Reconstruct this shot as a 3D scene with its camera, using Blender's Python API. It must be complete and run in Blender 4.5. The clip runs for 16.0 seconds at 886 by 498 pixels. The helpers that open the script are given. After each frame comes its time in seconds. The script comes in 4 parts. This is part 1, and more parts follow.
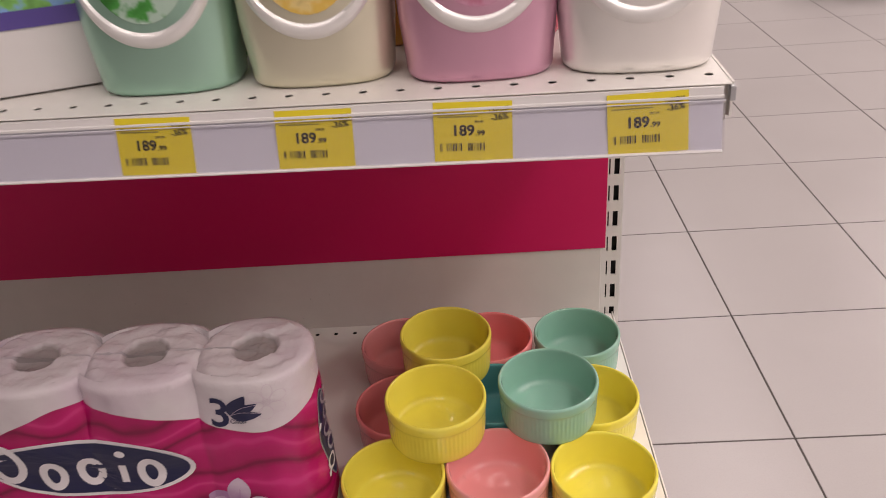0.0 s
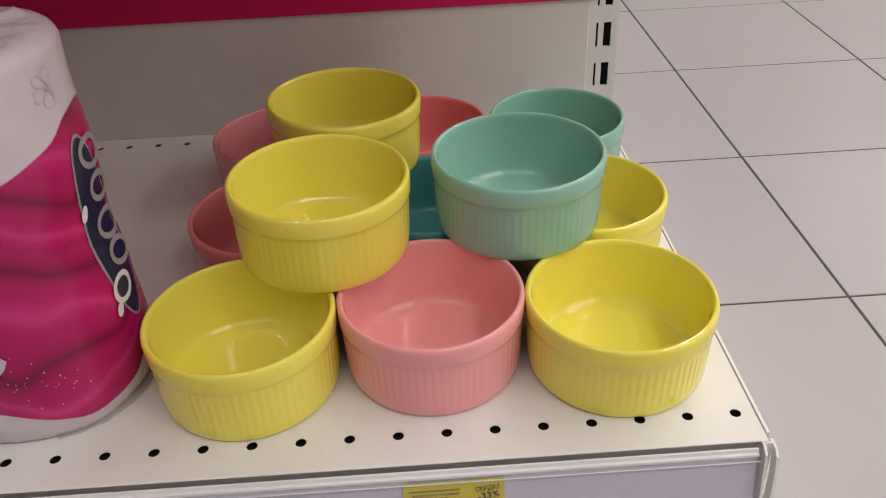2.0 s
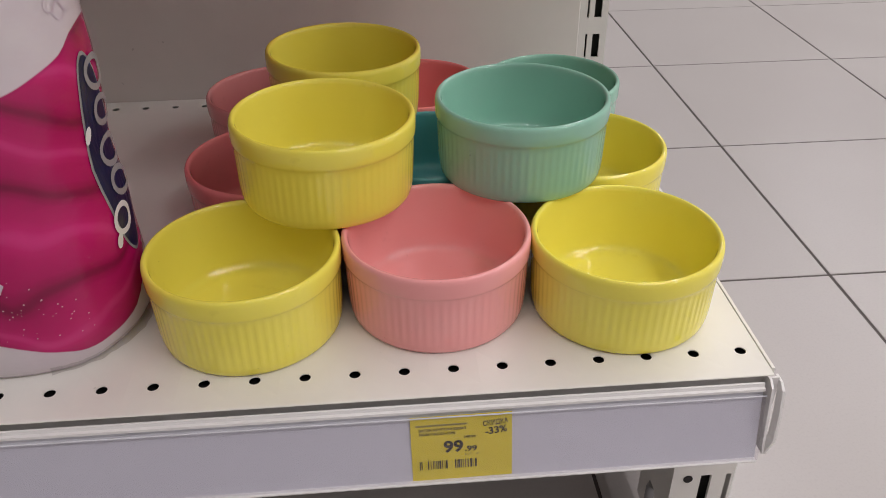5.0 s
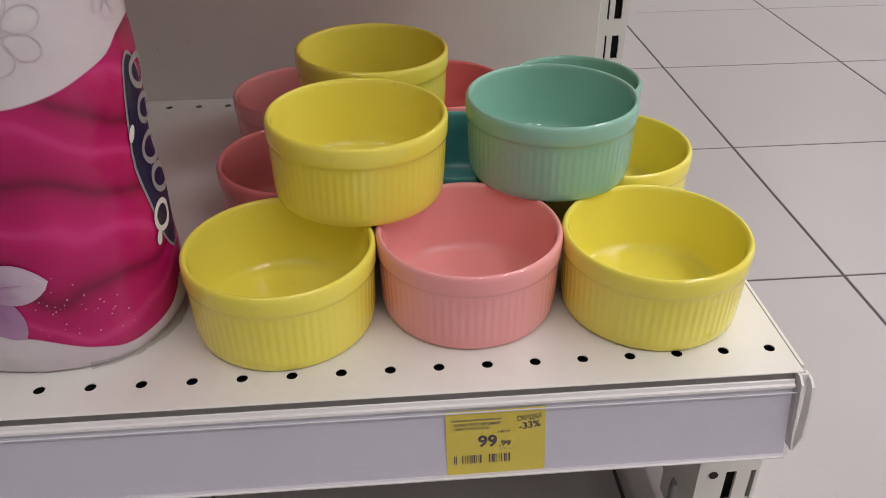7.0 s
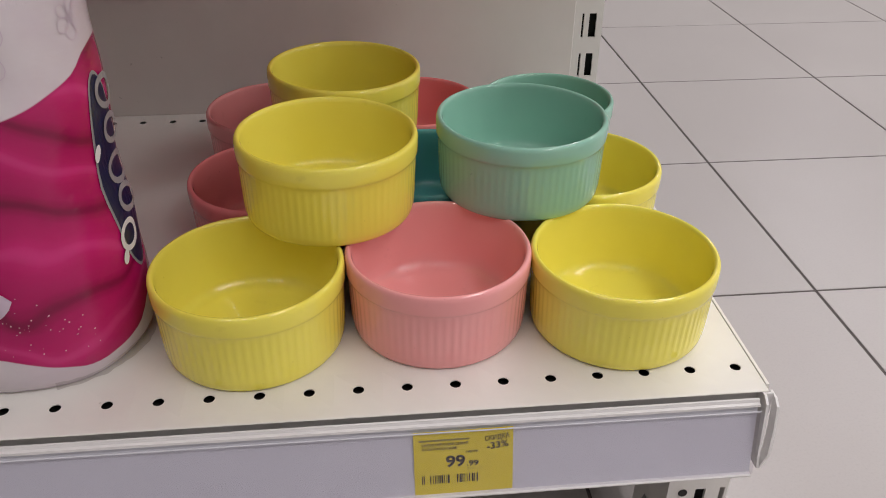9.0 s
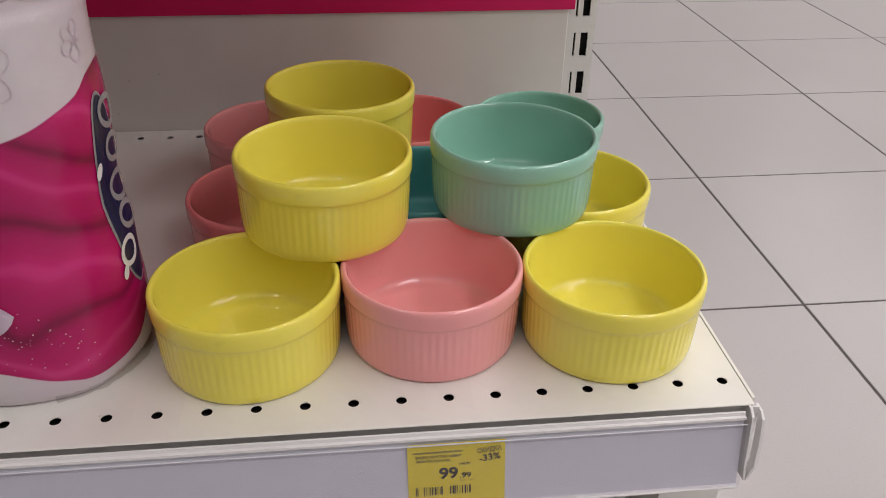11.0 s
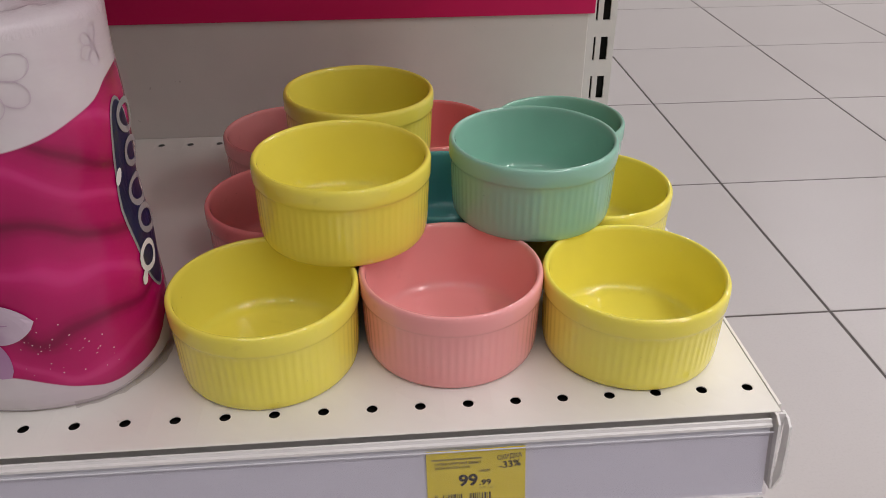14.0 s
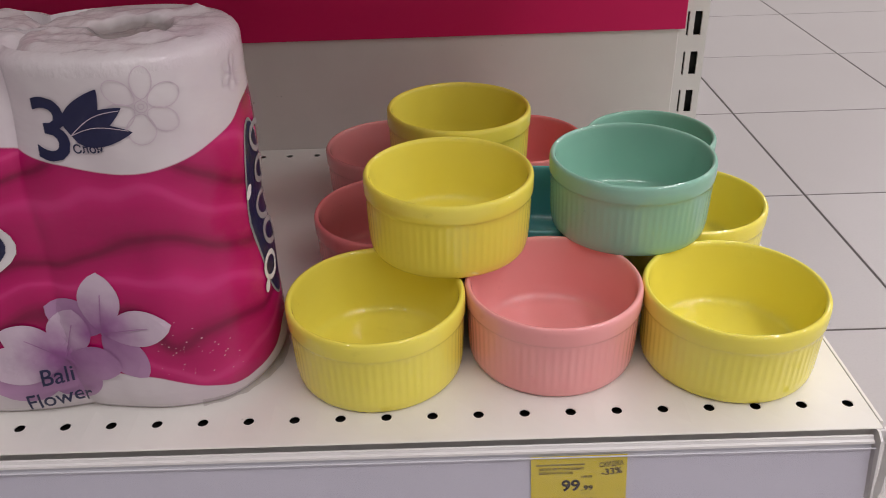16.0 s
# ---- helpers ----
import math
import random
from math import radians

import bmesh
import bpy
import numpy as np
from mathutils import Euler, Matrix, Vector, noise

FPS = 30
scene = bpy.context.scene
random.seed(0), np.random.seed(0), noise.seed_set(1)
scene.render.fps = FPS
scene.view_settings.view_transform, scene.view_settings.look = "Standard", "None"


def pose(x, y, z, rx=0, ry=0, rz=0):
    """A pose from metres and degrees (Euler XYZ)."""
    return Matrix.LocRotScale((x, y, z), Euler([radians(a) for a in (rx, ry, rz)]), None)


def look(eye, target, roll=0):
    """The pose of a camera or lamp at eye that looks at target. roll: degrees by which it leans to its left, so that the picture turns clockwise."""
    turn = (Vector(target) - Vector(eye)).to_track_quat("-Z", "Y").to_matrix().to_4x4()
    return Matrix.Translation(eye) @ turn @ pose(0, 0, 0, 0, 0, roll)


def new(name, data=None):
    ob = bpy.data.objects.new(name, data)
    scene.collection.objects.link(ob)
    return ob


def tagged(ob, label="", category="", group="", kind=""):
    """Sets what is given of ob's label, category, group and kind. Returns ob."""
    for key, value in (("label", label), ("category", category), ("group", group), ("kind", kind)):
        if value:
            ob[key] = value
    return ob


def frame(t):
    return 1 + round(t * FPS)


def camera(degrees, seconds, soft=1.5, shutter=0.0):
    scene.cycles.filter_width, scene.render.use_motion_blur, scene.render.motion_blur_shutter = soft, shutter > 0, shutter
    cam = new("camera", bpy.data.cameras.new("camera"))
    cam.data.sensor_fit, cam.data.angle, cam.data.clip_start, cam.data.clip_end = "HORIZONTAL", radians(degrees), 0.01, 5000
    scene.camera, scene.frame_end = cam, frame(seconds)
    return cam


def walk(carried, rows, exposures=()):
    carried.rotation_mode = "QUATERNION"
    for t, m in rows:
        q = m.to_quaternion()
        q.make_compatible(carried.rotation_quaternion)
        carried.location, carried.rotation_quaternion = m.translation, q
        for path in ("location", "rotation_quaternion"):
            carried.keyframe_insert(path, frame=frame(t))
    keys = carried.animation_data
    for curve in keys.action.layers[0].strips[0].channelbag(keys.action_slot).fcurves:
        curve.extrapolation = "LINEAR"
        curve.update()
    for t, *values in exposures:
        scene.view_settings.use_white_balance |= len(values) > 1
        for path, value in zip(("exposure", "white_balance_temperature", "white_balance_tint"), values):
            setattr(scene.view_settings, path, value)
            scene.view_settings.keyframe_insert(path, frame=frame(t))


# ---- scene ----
cam = camera(57.1, 16.0, soft=0.75, shutter=0.25)
PATH = [
    (0, (-0.16, -0.526, 0.826), (-0.249, 1.208, -0.166), -4.6),
    (0.5, (-0.129, -0.385, 0.758), (-0.264, 1.297, -0.316), -4.9),
    (1, (-0.116, -0.332, 0.676), (-0.23, 1.29, -0.488), -4.1),
    (1.2, (-0.133, -0.324, 0.638), (-0.221, 1.3, -0.526), -4.1),
    (1.5, (-0.164, -0.318, 0.581), (-0.199, 1.323, -0.563), -3.8),
    (2, (-0.155, -0.294, 0.513), (-0.112, 1.362, -0.609), -2.8),
    (2.5, (-0.161, -0.293, 0.491), (-0.097, 1.381, -0.602), -2.3),
    (3, (-0.175, -0.302, 0.48), (-0.122, 1.383, -0.597), -2.4),
    (3.5, (-0.183, -0.31, 0.484), (-0.116, 1.376, -0.59), -2.0),
    (4, (-0.18, -0.314, 0.478), (-0.079, 1.367, -0.602), -1.4),
    (4.2, (-0.178, -0.311, 0.477), (-0.063, 1.366, -0.607), -1.1),
    (6.3, (-0.192, -0.318, 0.476), (-0.061, 1.354, -0.614), -0.4),
    (6.5, (-0.198, -0.317, 0.479), (-0.069, 1.357, -0.608), -0.4),
    (7, (-0.197, -0.318, 0.478), (-0.068, 1.357, -0.608), -0.4),
    (7.5, (-0.194, -0.318, 0.478), (-0.057, 1.357, -0.606), -0.3),
    (8, (-0.19, -0.318, 0.48), (-0.04, 1.36, -0.598), -0.2),
    (8.5, (-0.186, -0.318, 0.483), (-0.023, 1.363, -0.587), 0.2),
    (9, (-0.189, -0.317, 0.483), (-0.019, 1.367, -0.582), 0.4),
    (11.5, (-0.19, -0.325, 0.491), (-0.001, 1.374, -0.547), 0.8),
    (12, (-0.19, -0.322, 0.491), (-0.011, 1.378, -0.548), 0.8),
    (12.5, (-0.214, -0.321, 0.488), (-0.09, 1.383, -0.553), 0.0),
    (13, (-0.202, -0.323, 0.488), (-0.077, 1.386, -0.542), -0.1),
    (13.5, (-0.194, -0.32, 0.485), (-0.066, 1.39, -0.544), -0.3),
    (14, (-0.189, -0.322, 0.486), (-0.05, 1.392, -0.536), -0.2),
    (14.5, (-0.191, -0.322, 0.491), (-0.049, 1.386, -0.539), -0.1),
    (15, (-0.204, -0.331, 0.51), (-0.09, 1.362, -0.548), 0.1),
    (15.5, (-0.215, -0.329, 0.505), (-0.14, 1.382, -0.527), -0.6),
    (16, (-0.214, -0.336, 0.501), (-0.225, 1.39, -0.509), -2.0),
]
EXPOSURES = [(0, -0.06, 7000, 20), (1, -0.08, 6750, 16), (2, -0.14, 6550, 12), (3.5, -0.15, 6420, 10.5), (9, -0.16, 6380, 10.5), (14.5, -0.14, 6380, 11.5), (16, -0.06, 6380, 12.5)]
walk(cam, [(t, look(eye, target, roll)) for t, eye, target, roll in PATH], exposures=EXPOSURES)

# ---- light ----
world = bpy.data.worlds.new("store_air")
scene.world = world
world.use_nodes = True
world.node_tree.nodes["Background"].inputs[0].default_value = (1.0, 0.96, 0.93, 1)
world.node_tree.nodes["Background"].inputs[1].default_value = 0.05
LAMPS = [  # x, y, turn, length, watts: continuous light lines on the ceiling
    (1.3, 1.2, 90, 9.0, 80), (3.2, 1.2, 90, 9.0, 92), (5.2, 1.2, 90, 9.0, 120), (0.6, -1.55, 0, 5.2, 40),
]
CEILING = 3.0

# ---- materials ----


def nodes_of(name):
    m = bpy.data.materials.new(name)
    m.use_nodes = True
    nt = m.node_tree
    return m, nt, nt.nodes["Principled BSDF"]


def link(nt, a, b):
    nt.links.new(a, b)


def coords(nt, kind="Object", scale=1.0):
    tc = nt.nodes.new("ShaderNodeTexCoord")
    mp = nt.nodes.new("ShaderNodeMapping")
    mp.inputs["Scale"].default_value = (scale, scale, scale) if not isinstance(scale, tuple) else scale
    link(nt, tc.outputs[kind], mp.inputs["Vector"])
    return mp.outputs["Vector"]


def noise_of(nt, vec, scale, detail=3.0, rough=0.5):
    n = nt.nodes.new("ShaderNodeTexNoise")
    n.inputs["Scale"].default_value, n.inputs["Detail"].default_value = scale, detail
    n.inputs["Roughness"].default_value = rough
    link(nt, vec, n.inputs["Vector"])
    return n.outputs["Fac"]


def ramp(nt, fac, stops):
    r = nt.nodes.new("ShaderNodeValToRGB")
    el = r.color_ramp.elements
    while len(el) < len(stops):
        el.new(0.5)
    for e, (p, c) in zip(el, stops):
        e.position, e.color = p, (*c, 1) if len(c) == 3 else c
    link(nt, fac, r.inputs["Fac"])
    return r.outputs["Color"]


def mix(nt, fac, a, b, mode="MIX"):
    m = nt.nodes.new("ShaderNodeMix")
    m.data_type, m.blend_type = "RGBA", mode
    for sock, v in ((m.inputs[0], fac), (m.inputs[6], a), (m.inputs[7], b)):
        if isinstance(v, (int, float)):
            sock.default_value = v
        elif isinstance(v, tuple):
            sock.default_value = (*v, 1)
        else:
            link(nt, v, sock)
    return m.outputs[2]


def maths(nt, op, a, b=0.0):
    m = nt.nodes.new("ShaderNodeMath")
    m.operation = op
    for sock, v in ((m.inputs[0], a), (m.inputs[1], b)):
        if isinstance(v, (int, float)):
            sock.default_value = v
        else:
            link(nt, v, sock)
    return m.outputs[0]


def bump(nt, bsdf, height, strength, distance):
    b = nt.nodes.new("ShaderNodeBump")
    b.inputs["Strength"].default_value, b.inputs["Distance"].default_value = strength, distance
    link(nt, height, b.inputs["Height"])
    link(nt, b.outputs["Normal"], bsdf.inputs["Normal"])


def scaled(c, k):
    return tuple(min(1.0, v * k) for v in c)


def plain(name, rgb, rough=0.5, metal=0.0, vary=0.06, scale=30.0, relief=0.0, coat=0.0):
    m, nt, b = nodes_of(name)
    vec = coords(nt)
    big = noise_of(nt, vec, scale * 0.15, 2)
    fine = noise_of(nt, vec, scale * 4, 3)
    c = mix(nt, big, scaled(rgb, 1 - vary), scaled(rgb, 1 + vary))
    c = mix(nt, 0.4, c, mix(nt, fine, scaled(rgb, 1 - vary), scaled(rgb, 1 + vary)))
    link(nt, c, b.inputs["Base Color"])
    link(nt, maths(nt, "ADD", maths(nt, "MULTIPLY", big, 0.12), rough - 0.06), b.inputs["Roughness"])
    b.inputs["Metallic"].default_value = metal
    b.inputs["Coat Weight"].default_value = coat
    b.inputs["Coat Roughness"].default_value = 0.08
    if relief:
        bump(nt, b, fine, 0.3, relief)
    return m


def glaze(name, rgb, deep):
    """Glossy coloured ceramic: thin glaze on the edges, faint kiln specks and handling marks."""
    m, nt, b = nodes_of(name)
    vec = coords(nt)
    soft = noise_of(nt, vec, 18, 2)
    c = mix(nt, ramp(nt, soft, [(0.3, (0, 0, 0)), (0.7, (1, 1, 1))]), deep, rgb)
    c = mix(nt, 0.55, rgb, c)
    speck = noise_of(nt, vec, 420, 2, 0.6)
    c = mix(nt, ramp(nt, speck, [(0.74, (0, 0, 0)), (0.79, (0.35, 0.35, 0.35))]), c, scaled(deep, 0.45))
    smear = noise_of(nt, vec, 70, 4, 0.65)
    c = mix(nt, ramp(nt, smear, [(0.64, (0, 0, 0)), (0.78, (0.22, 0.22, 0.22))]), c, scaled(deep, 0.6))
    link(nt, c, b.inputs["Base Color"])
    link(nt, maths(nt, "ADD", maths(nt, "MULTIPLY", smear, 0.04), 0.015), b.inputs["Roughness"])
    b.inputs["IOR"].default_value = 1.58
    bump(nt, b, noise_of(nt, vec, 55, 2), 0.04, 0.002)
    return m


def painted_steel(name, rgb):
    m, nt, b = nodes_of(name)
    vec = coords(nt, "Object")
    dirt = noise_of(nt, vec, 9, 5, 0.6)
    c = mix(nt, ramp(nt, dirt, [(0.35, (0, 0, 0)), (0.75, (1, 1, 1))]), rgb, scaled(rgb, 0.9))
    scuff = noise_of(nt, coords(nt, "Object", (30, 160, 60)), 3.0, 4, 0.7)
    c = mix(nt, ramp(nt, scuff, [(0.68, (0, 0, 0)), (0.76, (0.25, 0.25, 0.25))]), c, (0.42, 0.38, 0.35))
    spot = noise_of(nt, vec, 160, 2, 0.5)
    c = mix(nt, ramp(nt, spot, [(0.77, (0, 0, 0)), (0.8, (0.4, 0.4, 0.4))]), c, (0.3, 0.27, 0.25))
    link(nt, c, b.inputs["Base Color"])
    b.inputs["Roughness"].default_value = 0.36
    bump(nt, b, noise_of(nt, vec, 900, 2), 0.05, 0.0005)
    return m


M_YELLOW = glaze("yellow_glaze", (0.885, 0.79, 0.12), (0.84, 0.72, 0.08))
M_PINK = glaze("pink_glaze", (0.88, 0.39, 0.38), (0.84, 0.31, 0.31))
M_CORAL = glaze("coral_glaze", (0.80, 0.25, 0.25), (0.74, 0.19, 0.20))
M_MINT = glaze("mint_glaze", (0.28, 0.535, 0.42), (0.23, 0.46, 0.36))
M_TEAL = glaze("turquoise_glaze", (0.10, 0.36, 0.38), (0.07, 0.30, 0.32))
M_STEEL = painted_steel("cream_painted_steel", (0.81, 0.785, 0.74))
M_UPRIGHT = painted_steel("white_painted_steel", (0.74, 0.715, 0.68))
M_BACK = painted_steel("pale_grey_painted_steel", (0.70, 0.66, 0.62))
M_MAGENTA = plain("magenta_card", (0.60, 0.010, 0.105), 0.5, vary=0.05, scale=12)
M_MAGENTA.node_tree.nodes["Principled BSDF"].inputs["Specular IOR Level"].default_value = 0.25
M_PLASTIC = plain("white_pvc", (0.78, 0.76, 0.75), 0.3, vary=0.03)
M_LILAC = plain("label_backing", (0.67, 0.67, 0.72), 0.35, vary=0.06, scale=20)
M_GREYMETAL = plain("zinc", (0.45, 0.45, 0.46), 0.4, 0.7)
# near-black that stands in for the shade inside holes and slots
M_DARK = plain("hole_shade_black", (0.02, 0.018, 0.017), 0.8)
M_INK = plain("black_ink", (0.035, 0.028, 0.022), 0.6)
M_FAINT = plain("faded_ink", (0.30, 0.25, 0.05), 0.6)
M_TAG = plain("yellow_paper", (0.80, 0.66, 0.03), 0.5, vary=0.05, scale=40)
M_WALLS = plain("store_wall", (0.80, 0.78, 0.76), 0.7, scale=2)
M_CEIL = plain("ceiling_board", (0.75, 0.74, 0.72), 0.8, scale=3)
M_PLINTH = plain("dark_plinth", (0.03, 0.03, 0.035), 0.45)
M_NAVY = plain("navy_print", (0.012, 0.014, 0.06), 0.3, vary=0.15)
# white print of the pack's end, with its shade painted in as grey
M_SHADEDWHITE = plain("shaded_white_print", (0.30, 0.28, 0.30), 0.3)
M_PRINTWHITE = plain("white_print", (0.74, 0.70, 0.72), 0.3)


def petal_print(name, heart, tip):
    """Petal ink, strongest near the two flower hearts."""
    m, nt, b = nodes_of(name)
    vec = coords(nt)
    far = None
    for hx, hz in ((-0.031, 0.055), (-0.054, 0.039)):
        d = nt.nodes.new("ShaderNodeVectorMath")
        d.operation = "DISTANCE"
        d.inputs[1].default_value = (hx, -0.052, hz)
        link(nt, vec, d.inputs[0])
        far = d.outputs["Value"] if far is None else maths(nt, "MINIMUM", far, d.outputs["Value"])
    k = maths(nt, "ADD", maths(nt, "MULTIPLY", far, 17.0), maths(nt, "MULTIPLY", noise_of(nt, vec, 90, 3), 0.3))
    link(nt, ramp(nt, k, [(0.22, heart), (0.62, tip), (1.0, scaled(tip, 1.15))]), b.inputs["Base Color"])
    b.inputs["Roughness"].default_value = 0.32
    return m


M_PETAL = petal_print("pale_lilac_print", (0.27, 0.09, 0.26), (0.58, 0.46, 0.56))
M_PETAL2 = petal_print("lilac_print", (0.26, 0.10, 0.25), (0.40, 0.22, 0.38))
M_LINE = plain("lilac_line_print", (0.55, 0.45, 0.52), 0.35)


def clear_film():
    m = bpy.data.materials.new("clear_film")
    m.use_nodes = True
    nt = m.node_tree
    nt.nodes.remove(nt.nodes["Principled BSDF"])
    tr, gl = nt.nodes.new("ShaderNodeBsdfTransparent"), nt.nodes.new("ShaderNodeBsdfGlossy")
    tr.inputs[0].default_value = (0.95, 0.94, 0.965, 1)
    gl.inputs["Roughness"].default_value = 0.2
    mx = nt.nodes.new("ShaderNodeMixShader")
    bp = nt.nodes.new("ShaderNodeBump")
    bp.inputs["Strength"].default_value, bp.inputs["Distance"].default_value = 0.5, 0.002
    link(nt, noise_of(nt, coords(nt, "Object", (8, 30, 60)), 1.0, 3), bp.inputs["Height"])
    link(nt, bp.outputs["Normal"], gl.inputs["Normal"])
    mx.inputs[0].default_value = 0.09
    link(nt, tr.outputs[0], mx.inputs[1])
    link(nt, gl.outputs[0], mx.inputs[2])
    link(nt, mx.outputs[0], nt.nodes["Material Output"].inputs["Surface"])
    return m


M_FILM = clear_film()
M_FLAP = M_FILM.copy()
M_FLAP.name = "clear_rail_plastic"
for node in M_FLAP.node_tree.nodes:
    if node.type == "MIX_SHADER":
        node.inputs[0].default_value = 0.07
    elif node.type == "BSDF_GLOSSY":
        node.inputs["Roughness"].default_value = 0.12
    elif node.type == "MAPPING":
        node.inputs["Scale"].default_value = (5, 60, 110)
    elif node.type == "BUMP":
        node.inputs["Strength"].default_value = 0.8
M_SEAM = M_FILM.copy()
M_SEAM.name = "crinkled_film"
for node in M_SEAM.node_tree.nodes:
    if node.type == "MIX_SHADER":
        node.inputs[0].default_value = 0.14
    elif node.type == "BSDF_TRANSPARENT":
        node.inputs[0].default_value = (0.86, 0.84, 0.84, 1)
    elif node.type == "BSDF_GLOSSY":
        node.inputs["Roughness"].default_value = 0.4


def tile_material():
    m, nt, b = nodes_of("speckled_floor_tile")
    vec = coords(nt, "Object")
    info = nt.nodes.new("ShaderNodeObjectInfo")
    geo = nt.nodes.new("ShaderNodeNewGeometry")
    off = nt.nodes.new("ShaderNodeVectorMath")
    off.operation = "ADD"
    link(nt, geo.outputs["Position"], off.inputs[0])
    cloud = noise_of(nt, off.outputs[0], 5, 4)
    base = mix(nt, cloud, (0.455, 0.425, 0.418), (0.52, 0.49, 0.483))
    var = maths(nt, "ADD", info.outputs["Random"], geo.outputs["Random Per Island"])
    base = mix(nt, maths(nt, "MULTIPLY", var, 0.10), base, (0.33, 0.30, 0.29))
    dark = noise_of(nt, off.outputs[0], 420, 2, 0.6)
    base = mix(nt, ramp(nt, dark, [(0.50, (0, 0, 0)), (0.80, (0.12, 0.12, 0.12))]), base, (0.22, 0.195, 0.185))
    pale = noise_of(nt, off.outputs[0], 520, 2, 0.6)
    base = mix(nt, ramp(nt, pale, [(0.50, (0, 0, 0)), (0.80, (0.12, 0.12, 0.12))]), base, (0.55, 0.52, 0.50))
    link(nt, base, b.inputs["Base Color"])
    link(nt, maths(nt, "ADD", maths(nt, "MULTIPLY", cloud, 0.10), 0.26), b.inputs["Roughness"])
    return m


M_TILE = tile_material()
M_GROUT = plain("dark_grout", (0.10, 0.085, 0.08), 0.85, vary=0.2, scale=60, relief=0.001)

# ---- mesh helpers ----


def mesh_of(name, bm, material, smooth=False, sharp=math.radians(35)):
    bmesh.ops.recalc_face_normals(bm, faces=bm.faces[:])
    me = bpy.data.meshes.new(name)
    bm.to_mesh(me)
    bm.free()
    me.materials.append(material)
    if smooth:
        me.polygons.foreach_set("use_smooth", [True] * len(me.polygons))
        me.set_sharp_from_angle(angle=sharp)
    return me


def part(name, bm, material, parent=None, label="", smooth=False):
    ob = new(name, mesh_of(name, bm, material, smooth))
    if parent is not None:
        ob.parent = parent
    if label:
        tagged(ob, label)
    return ob


def empty(name, at):
    e = new(name)
    e.empty_display_size = 0.05
    e.matrix_basis = pose(*at)
    return e


def add_box(bm, x0, x1, y0, y1, z0, z1, bevel=0.0):
    m = Matrix.Translation(((x0 + x1) / 2, (y0 + y1) / 2, (z0 + z1) / 2)) @ Matrix.Diagonal((x1 - x0, y1 - y0, z1 - z0, 1))
    r = bmesh.ops.create_cube(bm, size=1, matrix=m)
    if bevel:
        es = list({e for v in r["verts"] for e in v.link_edges})
        bmesh.ops.bevel(bm, geom=es, offset=bevel, segments=2, affect="EDGES", profile=0.5)


def extrude_x(bm, profile, x0, x1, closed=True):
    """A profile of (y, z) drawn out along x."""
    a = [bm.verts.new((x0, y, z)) for y, z in profile]
    b = [bm.verts.new((x1, y, z)) for y, z in profile]
    n = len(profile)
    for i in range(n if closed else n - 1):
        j = (i + 1) % n
        bm.faces.new((a[i], a[j], b[j], b[i]))
    if closed:
        bm.faces.new(a)
        bm.faces.new(b)


def lathe(bm, profile, steps, wobble=None, centre=(0, 0, 0)):
    rings = []
    for k, (r, z) in enumerate(profile):
        ring = []
        for i in range(steps):
            t = 2 * math.pi * i / steps
            rr = r + (wobble(k, t) if wobble else 0)
            ring.append(bm.verts.new((centre[0] + rr * math.cos(t), centre[1] + rr * math.sin(t), centre[2] + z)))
        rings.append(ring)
    for a, b in zip(rings, rings[1:]):
        for i in range(steps):
            j = (i + 1) % steps
            bm.faces.new((a[i], a[j], b[j], b[i]))
    bm.faces.new(rings[0])
    bm.faces.new(rings[-1])


def text_mesh(words, size, bold=0.0, shear=0.0):
    """Flat outlines of words, their middle at the origin, in x and y."""
    cu = bpy.data.curves.new("words", "FONT")
    cu.body, cu.size, cu.offset, cu.shear = words, size, bold, shear
    cu.align_x, cu.align_y = "CENTER", "CENTER"
    cu.resolution_u = 3
    ob = new("words", cu)
    bpy.context.view_layer.update()
    me = bpy.data.meshes.new_from_object(ob.evaluated_get(bpy.context.evaluated_depsgraph_get()))
    bpy.data.objects.remove(ob)
    bm = bmesh.new()
    bm.from_mesh(me)
    bpy.data.meshes.remove(me)
    bmesh.ops.triangulate(bm, faces=bm.faces[:])
    return bm


# ---- store shell ----
ZS, ZU = 0.20, 0.652         # tops of the two shelves
ASKEW = Matrix.Translation((0, -0.012, 0)) @ Matrix.Rotation(radians(-2.0), 4, "Z")   # the upper shelf hangs slightly askew
X1, X0 = 0.0125, -1.2375     # shelf ends
YF = -0.020                  # shelf front

bm = bmesh.new()
add_box(bm, -6, 7, -5, 8, -0.2, -0.0009)
floor = tagged(part("floor", bm, M_GROUT), "pale speckled tiled store floor with dark grout", "floor", kind="structure")
for name, box in (("wall_north", (-6, 7, 8, 8.2, 0, CEILING)), ("wall_south", (-6, 7, -5.2, -5, 0, CEILING)),
                  ("wall_east", (7, 7.2, -5, 8, 0, CEILING)), ("wall_west", (-6.2, -6, -5, 8, 0, CEILING))):
    bm = bmesh.new()
    add_box(bm, *box)
    tagged(part(name, bm, M_WALLS), "plain off-white painted store wall", "wall", kind="structure")
bm = bmesh.new()
add_box(bm, -6, 7, -5, 8, CEILING, CEILING + 0.2)
tagged(part("ceiling", bm, M_CEIL), "plain white store ceiling", "ceiling", kind="structure")

